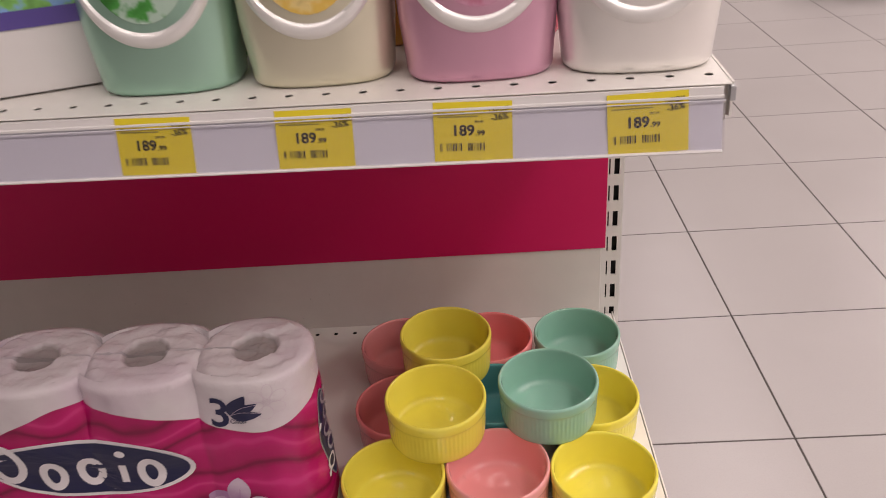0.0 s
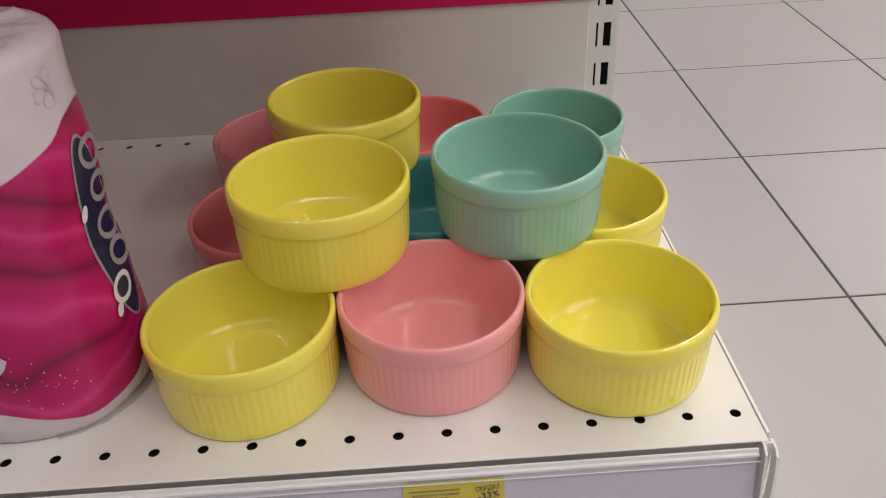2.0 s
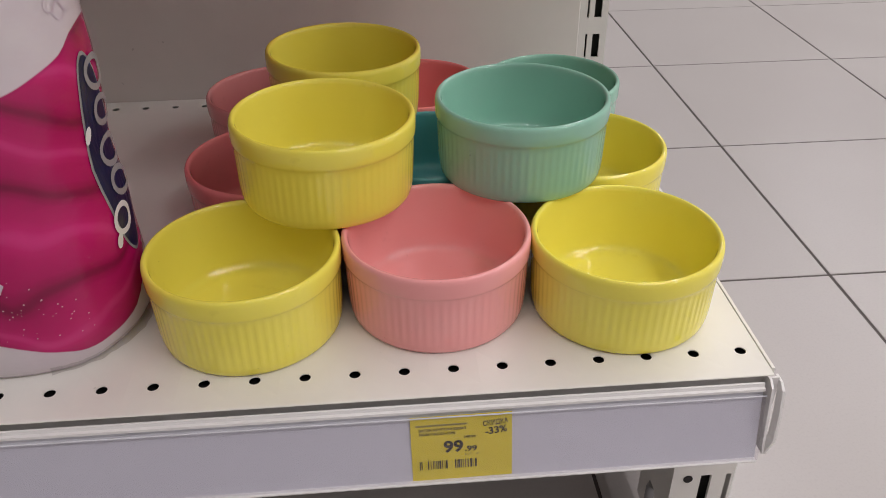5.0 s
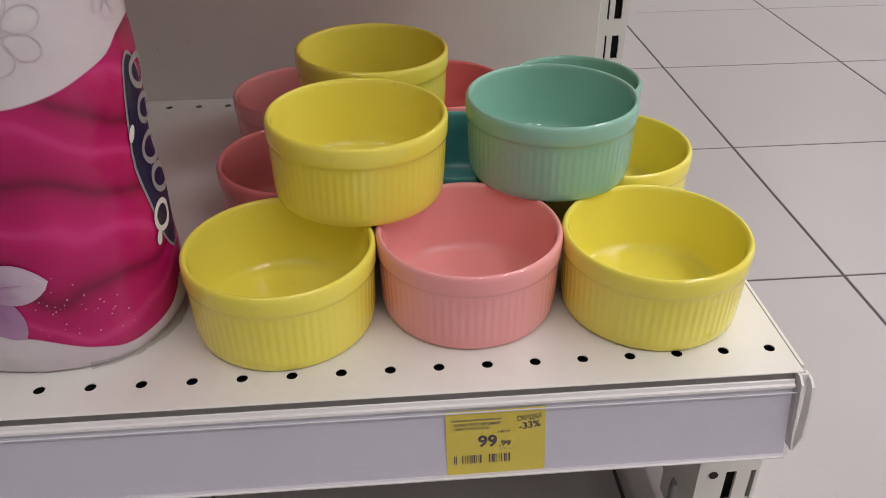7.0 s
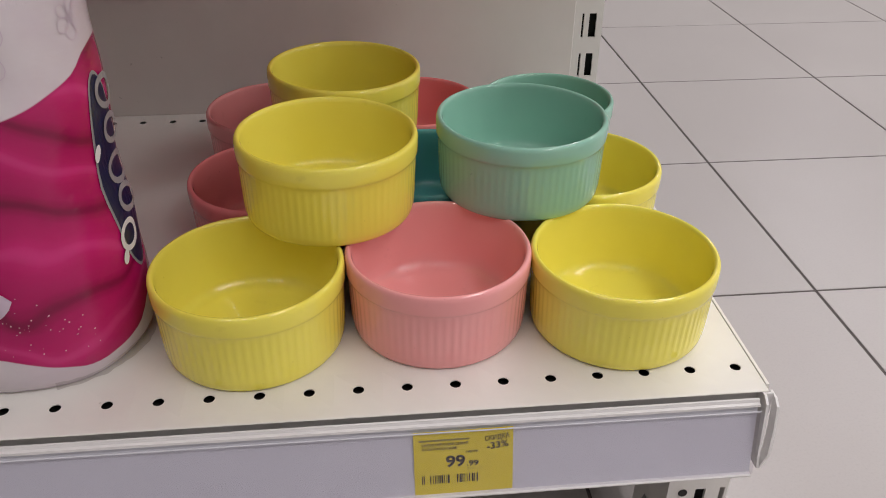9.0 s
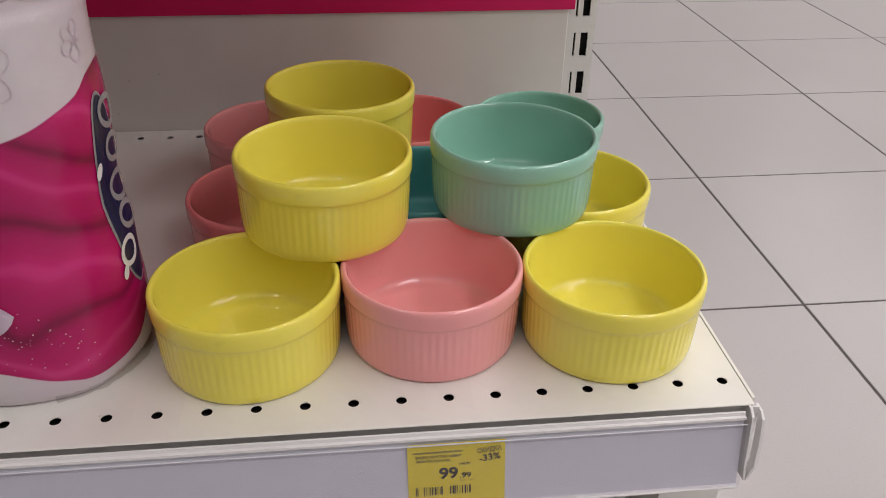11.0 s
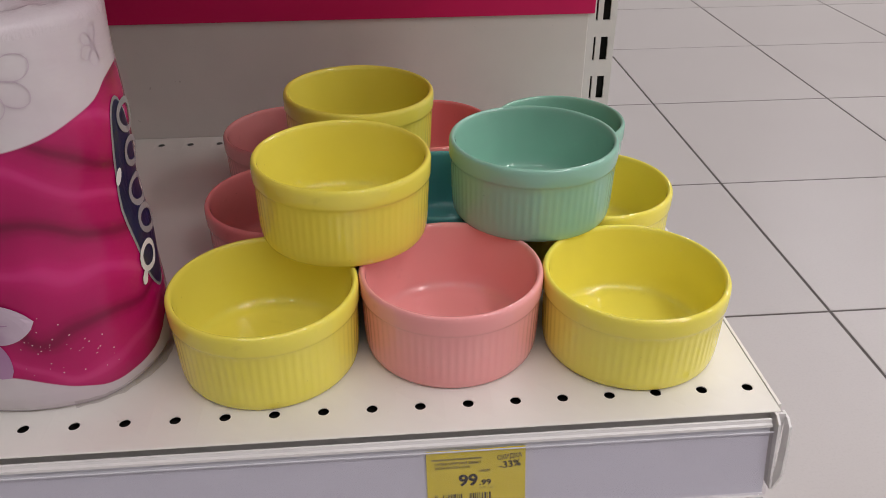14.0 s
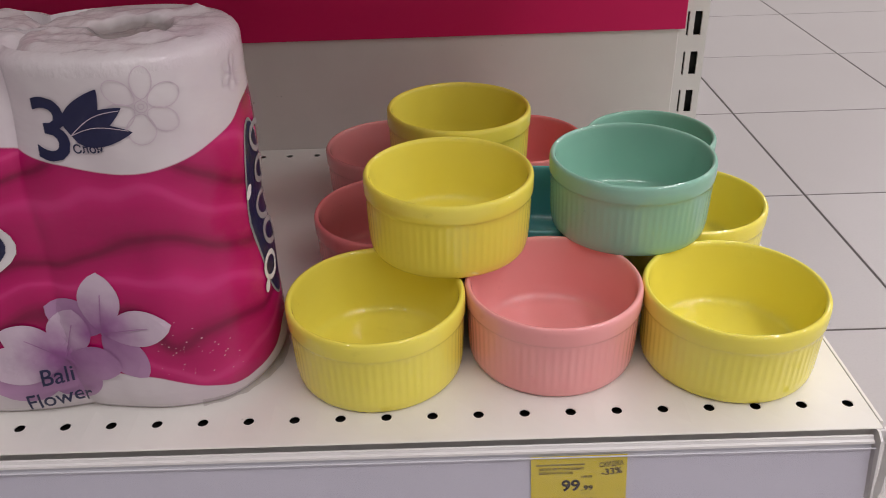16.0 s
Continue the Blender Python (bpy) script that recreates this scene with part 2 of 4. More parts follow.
M_HOUSING = plain("white_lamp_housing", (0.7, 0.7, 0.7), 0.5)
for x, y, turn, length, watts in LAMPS:
    e = empty("ceiling_lamp", (x, y, CEILING, 0, 0, turn))
    tagged(e, "long white ceiling luminaire with a glowing strip", "ceiling lamp", "store luminaires")
    bm = bmesh.new()
    add_box(bm, -length / 2 - 0.04, length / 2 + 0.04, -0.09, 0.09, -0.06, -0.001, 0.006)
    part("housing", bm, M_HOUSING, e)
    la = bpy.data.lights.new("strip_light", "AREA")
    la.shape, la.size, la.size_y, la.energy, la.color = "RECTANGLE", length, 0.13, watts, (1.0, 0.955, 0.945)
    lo = new("strip_light", la)
    lo.matrix_basis = pose(0, 0, -0.065)
    lo.parent = e

# a dark plinth at the far side of the cross aisle
far = empty("far_shelving_base", (2.6, 2.95, 0))
tagged(far, "dark base of a far shelving run on the floor", "shelving base")
bm = bmesh.new()
add_box(bm, -1.33, 1.33, -0.29, 0.29, 0, 0.14, 0.006)
part("plinth", bm, M_PLINTH, far)
bm = bmesh.new()
add_box(bm, -1.33, 1.33, -0.30, 0.29, 0.142, 0.17, 0.004)
part("base_shelf", bm, M_STEEL, far)

# ---- shelving unit ----
unit = empty("shelving_unit", ((X0 + X1) / 2, 0.2, 0))
tagged(unit, "cream painted steel store shelving with a magenta back strip", "shelving unit")
UI = pose((X0 + X1) / 2, 0.2, 0).inverted()


def unit_part(name, bm, material, parent=None, label="", smooth=False):
    """A part of the shelving unit, from world coordinates."""
    bm.transform(UI)
    return part(name, bm, material, parent if parent is not None else unit, label, smooth)


def shelf_board(z, deep, dx=0.0, dy=0.0, rise=0.0, bead=0.0, turn=None, back=0.0):
    """Folded sheet shelf with a row of punched holes near its front and back edges; deep: the price rail's height."""
    shift = (turn or Matrix.Identity(4)) @ Matrix.Translation((dx, dy, 0))
    XB, YB = X1 - 0.0028, 0.372 - back

    def upart(name, bm, material, parent=None, label="", smooth=False):
        bm.transform(shift)
        return unit_part(name, bm, material, parent, label, smooth)

    bm = bmesh.new()
    pitch, r, n, half = 0.025, 0.0029, 16, 0.0125
    cols = int(round((X1 - X0) / pitch))
    rows = (0.0, 0.357)

    def quad(*p):
        bm.faces.new([bm.verts.new(q) for q in p])
    for yr in rows:
        for c in range(cols):
            cx = X1 - pitch / 2 - c * pitch
            hx = cx - (0.0065 if yr else 0.0)
            ring = [(hx + r * math.cos(2 * math.pi * i / n), yr + r * math.sin(2 * math.pi * i / n)) for i in range(n)]
            sq = []
            for i in range(n):
                a = 2 * math.pi * i / n
                k = half / max(abs(math.cos(a)), abs(math.sin(a)))
                sq.append((min(cx + k * math.cos(a), XB), yr + k * math.sin(a)))
            for i in range(n):
                j = (i + 1) % n
                quad((*ring[i], z - 0.0003), (*sq[i], z), (*sq[j], z), (*ring[j], z - 0.0003))
                quad((*ring[i], z - 0.0003), (*ring[j], z - 0.0003), (*ring[j], z - 0.0009), (*ring[i], z - 0.0009))
    for y0, y1 in ((YF + 0.0008, -half), (half, 0.357 - half), (0.357 + half, YB)):
        quad((X0, y0, z), (XB, y0, z), (XB, y1, z), (X0, y1, z))
    # rounded front fold, lip, and side folds
    fold = [(YF + 0.0008, z), (YF + 0.0002, z - 0.0002), (YF, z - 0.0006), (YF + 0.0003, z - 0.0010), (YF + 0.0090, z - 0.0012), (YF + 0.0090, z - 0.028), (YF + 0.018, z - 0.028)]
    extrude_x(bm, fold, X0, XB, closed=False)
    for x in (X0, XB):
        quad((x, YF + 0.0012, z - 0.0001), (x, YB, z - 0.0001), (x, YB, z - 0.028), (x, YF + 0.0090, z - 0.028))
    quad((X0, YB, z), (XB, YB, z), (XB, YB, z - 0.028), (X0, YB, z - 0.028))
    bmesh.ops.remove_doubles(bm, verts=bm.verts[:], dist=0.00005)
    board = upart("shelf_board", bm, M_STEEL)
    bm = bmesh.new()  # near-black backing added below the hole rows as the shade inside them
    add_box(bm, X0 + 0.002, XB - 0.002, -0.0085, 0.011, z - 0.026, z - 0.006)
    add_box(bm, X0 + 0.002, XB - 0.002, 0.345, 0.368, z - 0.026, z - 0.006)
    upart("hole_backing", bm, M_DARK, board)
    bm = bmesh.new()  # underside
    add_box(bm, X0 + 0.004, XB - 0.002, YF + 0.011, YB - 0.004, z - 0.0275, z - 0.0265)
    upart("underside", bm, M_STEEL, board)
    for x, s in ((X1, 1), (X0, -1)):
        bm = bmesh.new()
        pts = [(YF + 0.006, z - 0.001), (YB + 0.006, z - 0.001), (YB + 0.006, z - 0.075), (YB - 0.06, z - 0.07), (YF + 0.03, z - 0.03), (YF + 0.006, z - 0.024)]
        extrude_x(bm, pts, min(x - s * 0.0012, x + s * 0.0004), max(x - s * 0.0012, x + s * 0.0004))
        upart("side_bracket", bm, M_STEEL, board)
    # price rail, leaning out below: backing, top bead, lower bead, clear flap
    x0, x1 = X0, X1 - 0.008
    yb = -0.0305

    def lean(t):
        return -0.0222 + (yb + 0.0222) * t
    bm = bmesh.new()
    extrude_x(bm, [(lean(0), z - 0.0065), (lean(0) + 0.0016, z - 0.0065), (yb + 0.0016, z - deep), (yb, z - deep)], x0, x1)
    upart("price_rail", bm, M_LILAC, board, "lilac-white plastic price rail")
    bm = bmesh.new()
    zb = z + bead
    extrude_x(bm, [(-0.0208, zb - 0.0054 + rise), (-0.0213, zb - 0.0043 + rise), (-0.0224, zb - 0.0044 + rise), (-0.0230, zb - 0.0060), (-0.0244, zb - 0.0064),
                   (-0.0246, zb - 0.0078), (-0.0232, zb - 0.0086), (-0.0206, zb - 0.0080)], x0, x1)
    upart("rail_top_bead", bm, M_PLASTIC, board, "white plastic bead")
    bm = bmesh.new()
    extrude_x(bm, [(yb + 0.001, z - deep + 0.0008), (yb - 0.0014, z - deep + 0.0008), (yb - 0.0022, z - deep), (yb - 0.0018, z - deep - 0.0010), (yb + 0.001, z - deep - 0.0010)], x0, x1)
    upart("rail_bottom_bead", bm, M_PLASTIC, board, "white plastic bead")
    bm = bmesh.new()
    extrude_x(bm, [(lean(0.1) - 0.0014, z - 0.0095), (lean(0.1) - 0.0018, z - 0.0095), (yb - 0.0018, z - deep + 0.001), (yb - 0.0014, z - deep + 0.001)], x0, x1 + 0.001)
    flap = upart("clear_flap", bm, M_FLAP, board, "clear plastic flap")
    flap.visible_shadow = False
    bm = bmesh.new()  # rolled upper edge of the flap
    yt = lean(0.14) - 0.0019
    extrude_x(bm, [(yt + 0.0004 * math.cos(k * math.pi / 4), z - 0.0092 + 0.0004 * math.sin(k * math.pi / 4)) for k in range(8)], x0, x1 + 0.001)
    upart("flap_edge", bm, M_LILAC, board, "glossy rolled flap edge", smooth=True)
    return board


def end_clip(z, board):
    """Folded white end piece of the price rail: two thin plates that meet in a point below, joined by a web behind."""
    def plate(bend, top, deep):
        """Plate from its front edge to its back, its lower third bent across."""
        bm = bmesh.new()
        rows = []
        for zz, xx, yf in ((top, bend[0], -0.0225), (top - 0.003, bend[0], -0.0265), (z - 0.020, bend[1], -0.0290), (z - 0.036, bend[2], -0.0305), (z - 0.0470, bend[3], -0.0290)):
            rows.append([bm.verts.new((xx + d, y, zz)) for d, y in ((0, yf), (0.0013, yf), (0.0013, yf + deep), (0, yf + deep))])
        for p, q in zip(rows, rows[1:]):
            for i in range(4):
                bm.faces.new((p[i], p[(i + 1) % 4], q[(i + 1) % 4], q[i]))
        bm.faces.new(rows[0])
        bm.faces.new(rows[-1])
        unit_part("end_clip", bm, M_PLASTIC, board, "white folded end clip")
    plate((X1 - 0.0062, X1 - 0.0062, X1 - 0.0058, X1 - 0.0036), z - 0.0006, 0.0080)
    plate((X1 - 0.0002, X1 - 0.0002, X1 - 0.0004, X1 - 0.0026), z - 0.0026, 0.0060)
    bm = bmesh.new()
    add_box(bm, X1 - 0.0052, X1, -0.0206, -0.0194, z - 0.040, z - 0.0015)
    unit_part("end_clip", bm, M_PLASTIC, board, "white folded end clip")


lower = shelf_board(ZS, 0.0480, bead=0.0012)
upper = shelf_board(ZU, 0.0405, -0.0065, -0.002, 0.0032, turn=ASKEW, back=0.001)
end_clip(ZS, lower)
bm = bmesh.new()
add_box(bm, X1 - 0.0105, X1 - 0.0068, -0.0245, -0.0185, ZU - 0.011, ZU - 0.0015, 0.0006)
bm.transform(ASKEW)
unit_part("end_clip", bm, M_GREYMETAL, upper, "small grey end clip")


def upright(x_mid, flip):
    """Slotted channel: a wide and a narrow column of slots."""
    y0, y1, top = 0.3740, 0.405, 1.30
    bm = bmesh.new()
    xs = [-0.0125, -0.0024, -0.0006, 0.0040, 0.0104, 0.0160]
    holes = {1, 3}
    pitch, slot = 0.0355, 0.0210
    base = 0.3085 - 0.0105
    zs = [base - 0.003 + pitch * k for k in range(-7, 28)]
    for c in range(5):
        a, b = x_mid + flip * (xs[c] - 0.002), x_mid + flip * (xs[c + 1] - 0.002)
        a, b = min(a, b), max(a, b)
        if c not in holes:
            add_box(bm, a, b, y0, y0 + 0.002, 0.02, top)
        else:
            lo = 0.02
            for zz in zs:
                add_box(bm, a, b, y0, y0 + 0.002, lo, zz)
                lo = zz + slot
            add_box(bm, a, b, y0, y0 + 0.002, lo, top)
    ob = unit_part("upright", bm, M_UPRIGHT)
    bm = bmesh.new()
    a, b = x_mid - 0.0145, x_mid + 0.0136
    add_box(bm, a, a + 0.002, y0 + 0.002, y1, 0.02, top)
    add_box(bm, b - 0.002, b, y0 + 0.002, y1, 0.02, top)
    add_box(bm, a, b, y1, y1 + 0.002, 0.02, top)
    unit_part("channel", bm, M_STEEL, ob)
    bm = bmesh.new()
    # added black sheet behind the slots, in place of the channel's inner shade
    add_box(bm, a + 0.0025, b - 0.0025, y0 + 0.008, y0 + 0.012, 0.02, top)
    unit_part("slot_backing", bm, M_DARK, ob)


upright(0.0055, 1)
upright(X0 - 0.004, -1)
bm = bmesh.new()
add_box(bm, X0 + 0.012, -0.0055, 0.3728, 0.386, 0.03, 1.30, 0.001)
unit_part("back_panel", bm, M_BACK, label="pale grey painted back panel")
bm = bmesh.new()
add_box(bm, X0 + 0.002, -0.001, 0.3700, 0.3725, 0.302, 0.616, 0.0006)
unit_part("back_strip", bm, M_MAGENTA, label="deep magenta printed card strip")

# base leg with levelling foot below the front of the lower shelf
for xm, f in ((0.0, 1), (X0 + 0.02, -1)):
    bm = bmesh.new()
    cells = [-0.018, -0.0005, 0.0060, 0.0150, 0.0182, 0.0200]
    for c in range(5):
        a, b = sorted((xm + f * cells[c], xm + f * cells[c + 1]))
        if c in (1, 3):
            lo = 0.03
            for zz in (0.070, 0.1055, 0.141):
                add_box(bm, a, b, 0.008, 0.010, lo, zz)
                lo = zz + 0.026
        else:
            add_box(bm, a, b, 0.008, 0.010, 0.03, 0.168)
    add_box(bm, min(xm - f * 0.018, xm - f * 0.016), max(xm - f * 0.018, xm - f * 0.016), 0.010, 0.055, 0.03, 0.168)
    add_box(bm, min(xm + f * 0.0185, xm + f * 0.0205), max(xm + f * 0.0185, xm + f * 0.0205), 0.010, 0.055, 0.03, 0.168)
    leg = unit_part("base_leg", bm, M_STEEL, label="slotted cream steel base leg")
    bm = bmesh.new()
    add_box(bm, min(xm - f * 0.008, xm + f * 0.014), max(xm - f * 0.008, xm + f * 0.014), 0.056, 0.372, 0.022, 0.166, 0.002)
    unit_part("base_foot", bm, M_STEEL, leg, "cream steel base foot running to the back")
    bm = bmesh.new()
    # black sheet added inside the leg so that its slots look shaded
    add_box(bm, xm - 0.014, xm + 0.0155, 0.016, 0.02, 0.03, 0.165)
    unit_part("leg_core", bm, M_DARK, leg)
    bm = bmesh.new()
    lathe(bm, [(0.022, 0.0), (0.023, 0.005), (0.0205, 0.012), (0.014, 0.018), (0.0065, 0.022), (0.0062, 0.056), (0.005, 0.060)], 32, centre=(xm - f * 0.015, 0.034, 0.0))
    unit_part("levelling_foot", bm, M_GREYMETAL, leg, "grey round levelling foot", smooth=True)
    bm = bmesh.new()
    # bolt hole as a flat disc, its shade given by the black colour
    lathe(bm, [(0.0028, 0), (0.0028, 0.0006)], 16, centre=(0, 0, 0))
    bm.transform(pose(xm - f * 0.0085, 0.0079, 0.094, 90, 0, 0))
    unit_part("bolt_hole", bm, M_DARK, leg)

# ---- bowls ----
BOWL_H, BOWL_R, FLUTES = 0.0486, 0.0511, 72


def bowl_meshes():
    """Fluted ramekin: ribbed body with a rounded foot, and a plain rim band; thick wall."""
    foot = [(0.0400, 0.0010), (0.0440, 0.0000), (0.0458, 0.0003), (0.0472, 0.0012), (0.0481, 0.0030), (0.0487, 0.0070), (0.0490, 0.0130), (0.0492, 0.0200),
            (0.0494, 0.0270), (0.0496, 0.0330), (0.0498, 0.0366), (0.0501, 0.0376)]
    rim = [(0.0501, 0.0376), (0.0505, 0.0383), (0.0507, 0.0395), (0.0507, 0.0430), (0.0507, 0.0465), (0.0504, 0.0483), (0.0497, 0.0494), (0.0487, 0.0498),
           (0.0479, 0.0494), (0.0473, 0.0484), (0.0470, 0.0465), (0.0467, 0.0430), (0.0465, 0.0400)]
    inside = [(0.0465, 0.0400), (0.0462, 0.0360), (0.0457, 0.0280), (0.0451, 0.0180), (0.0444, 0.0110), (0.0428, 0.0078), (0.0400, 0.0062), (0.0360, 0.0056),
              (0.0200, 0.0052), (0.0040, 0.0050)]
    depth = {5: 0.25, 6: 0.85, 7: 1.0, 8: 1.0, 9: 0.8, 10: 0.25}

    def flute(k, t):
        s = abs(math.sin(t * FLUTES / 2))
        return -0.00036 * depth.get(k, 0) * (1 - s) ** 1.3

    def shell(bm, profile, wobble=None, cap_first=False, cap_last=False):
        n, rings = FLUTES * 4, []
        for k, (r, z) in enumerate(profile):
            rings.append([bm.verts.new(((r + (wobble(k, 2 * math.pi * i / n) if wobble else 0)) * math.cos(2 * math.pi * i / n),
                                        (r + (wobble(k, 2 * math.pi * i / n) if wobble else 0)) * math.sin(2 * math.pi * i / n), z)) for i in range(n)])
        for a, b in zip(rings, rings[1:]):
            for i in range(n):
                bm.faces.new((a[i], a[(i + 1) % n], b[(i + 1) % n], b[i]))
        if cap_first:
            bm.faces.new(rings[0][::-1])
        if cap_last:
            bm.faces.new(rings[-1])

    def finish(name, bm):
        me = bpy.data.meshes.new(name)
        bm.to_mesh(me)
        bm.free()
        me.materials.append(M_YELLOW)
        me.polygons.foreach_set("use_smooth", [True] * len(me.polygons))
        me.set_sharp_from_angle(angle=math.radians(60))
        return me
    bm = bmesh.new()
    shell(bm, foot, flute, cap_first=True)
    shell(bm, inside, cap_last=True)
    body = finish("body", bm)
    bm = bmesh.new()
    shell(bm, rim)
    return body, finish("rim", bm)


BODY, RIM = bowl_meshes()
TOP = ZS + BOWL_H
BOWLS = [  # x, y, base, lean, height, glaze, label
    (-0.2557, 0.0500, ZS, 0, 1.0, M_YELLOW, "glossy yellow fluted ceramic ramekin on the shelf, front row"),
    (-0.1538, 0.0584, ZS, 0, 1.0, M_PINK, "glossy pink fluted ceramic ramekin on the shelf between yellow ones"),
    (-0.0525, 0.0480, ZS, 0, 0.98, M_YELLOW, "glossy yellow fluted ceramic ramekin at the shelf's end"),
    (-0.2522, 0.1529, ZS, 0, 1.0, M_CORAL, "glossy coral pink fluted ramekin under a stacked yellow one"),
    (-0.1507, 0.1660, ZS, 0, 0.98, M_TEAL, "glossy turquoise fluted ramekin hidden under the stack"),
    (-0.0487, 0.1572, ZS, 0, 0.98, M_YELLOW, "glossy yellow fluted ramekin under a stacked mint one"),
    (-0.2568, 0.2650, ZS, 0, 1.0, M_PINK, "glossy pink fluted ceramic ramekin by the back panel"),
    (-0.1532, 0.2690, ZS, 0, 1.0, M_CORAL, "glossy coral pink fluted ramekin by the back panel"),
    (-0.0495, 0.2692, ZS, 0, 1.0, M_MINT, "glossy mint green fluted ramekin near the upright"),
    (-0.2128, 0.1066, TOP + 0.0003, 0.9, 1.0, M_YELLOW, "glossy yellow fluted ramekin stacked on four others"),
    (-0.0975, 0.1280, TOP - 0.0018, 0, 0.985, M_MINT, "glossy mint green fluted ramekin stacked on four others"),
    (-0.2036, 0.2130, TOP + 0.0003, 0.9, 1.0, M_YELLOW, "glossy yellow fluted ramekin stacked at the back"),
]
rnd = random.Random(4)
for x, y, z, lean, tall, glz, label in BOWLS:
    ob = empty("ramekin", (x, y, z))
    ob.matrix_basis = pose(x, y, z, 0, lean, 0) @ pose(0, 0, 0, 0, 0, rnd.uniform(0, 360)) @ Matrix.Diagonal((BOWL_R / 0.0507, BOWL_R / 0.0507, tall * BOWL_H / 0.0498, 1))
    for name, me in (("body", BODY), ("rim", RIM)):
        piece = new(name, me)
        piece.parent = ob
        piece.material_slots[0].link = "OBJECT"
        piece.material_slots[0].material = glz
    tagged(ob, label, "bowl", "stack of ramekins")

# ---- toilet paper pack ----
PITCH, ROLL_R, ROLLS = 0.101, 0.0515, 4
PX, PY, PH = -0.3652, 0.0630, 0.199      # last roll's centre, pack's height
PACK = pose(PX, PY, ZS)
LEFT = -(ROLLS - 1) * PITCH


def smooth01(a, b, v):
    t = min(1, max(0, (v - a) / (b - a)))
    return t * t * (3 - 2 * t)


def girth(z):
    return ROLL_R + 0.0035 * smooth01(0.11, 0.03, z)


def half_depth(x, z):
    """Half the pack's depth over its length: film spans from roll to roll, deeper valleys near the top."""
    if x > 0 or x < LEFT:
        d = x if x > 0 else LEFT - x
        r = girth(z)
        return r * math.sqrt(max(0, 1 - (d / (ROLL_R + 0.35 * (r - ROLL_R))) ** 2))
    d = abs((x / PITCH + 0.5) % 1.0 - 0.5) * PITCH
    v = 1 - math.sqrt(1 - (d / 0.0525) ** 2)
    amp = 0.005 + 0.020 * smooth01(0.125, 0.185, z) + 0.002 * smooth01(0.03, 0.0, z)
    return girth(z) - amp * v


def inset(z):
    """How far the wrap draws in at its bottom and top edges, and between the two layers of rolls."""
    o = 0.0025 * math.exp(-((z - 0.100) / 0.018) ** 2)
    if z < 0.020:
        o += 0.020 * (1 - math.sqrt(max(0, 1 - ((0.020 - z) / 0.020) ** 2))) * 0.35
    t = PH - z
    if t < 0.008:
        o += 0.008 * (1 - math.sqrt(max(0, 1 - ((0.008 - t) / 0.008) ** 2)))
    return o


def ripple(x, y, z):
    return noise.noise((x * 38, y * 38, z * 26)) * 0.0011 + noise.noise((x * 110, y * 110, z * 60)) * 0.0004


def front_y(x, z, lift=0.0006):
    return -(half_depth(x, z) - inset(z)) - lift


def pack_mesh():
    bm = bmesh.new()
    n_side, n_end = 170, 44
    rows = [0.0, 0.001, 0.003, 0.006, 0.010, 0.015] + [0.020 + i * 0.0055 for i in range(30)] + [0.1865, 0.189, 0.1915, 0.194, 0.196, 0.1978, PH]

    def outline(z):
        pts = []
        for i in range(n_side):            # front, from left to right
            x = LEFT * (1 - i / n_side)
            pts.append((x, -1))
        for i in range(n_end):
            pts.append((math.pi * (i / n_end - 0.5), 2))
        for i in range(n_side):
            pts.append((LEFT * i / n_side, 1))
        for i in range(n_end):
            pts.append((math.pi * (i / n_end + 0.5), 3))
        o, res = inset(z), []
        for v, k in pts:
            if k in (-1, 1):
                p = (v, k * (half_depth(v, z) - o), v, 0.0)
            else:
                cx = 0.0 if k == 2 else LEFT
                p = (cx + (ROLL_R + 0.35 * (girth(z) - ROLL_R) - o) * math.cos(v), (girth(z) - o) * math.sin(v), cx, 0.0)
            w = ripple(p[0], p[1], z)
            dx, dy = p[0] - p[2], p[1] - p[3]
            ln = math.hypot(dx, dy) or 1
            res.append((p[0] + dx / ln * w, p[1] + dy / ln * w, p[2], p[3]))
        return res
    rings = [[bm.verts.new((x, y, z)) for x, y, _, _ in outline(z)] for z in rows]
    n = len(rings[0])
    last = outline(PH)
    for s in [1 - i / 24 for i in range(1, 24)]:
        ring = []
        for x, y, mx, my in last:
            px, py = mx + (x - mx) * s, my + (y - my) * s
            d = min(math.hypot(px - LEFT * k / (ROLLS - 1), py) for k in range(ROLLS))
            z = PH - 0.014 * smooth01(0.046, 0.062, d) - 0.0045 * smooth01(0.0225, 0.0165, d)
            z += 0.0022 * noise.noise((px * 55, py * 90, 3)) + 0.0014 * abs(noise.noise((px * 150, py * 190, 9)))
            ring.append(bm.verts.new((px, py, z)))
        rings.append(ring)
    for a, b in zip(rings, rings[1:]):
        for i in range(n):
            j = (i + 1) % n
            bm.faces.new((a[i], a[j], b[j], b[i]))
    bm.faces.new(rings[0])
    # close the ridge along the middle line
    top = rings[-1]
    c = bm.verts.new((LEFT / 2, 0, PH - 0.01))
    for i in range(n):
        j = (i + 1) % n
        bm.faces.new((top[i], top[j], c))
    return bm


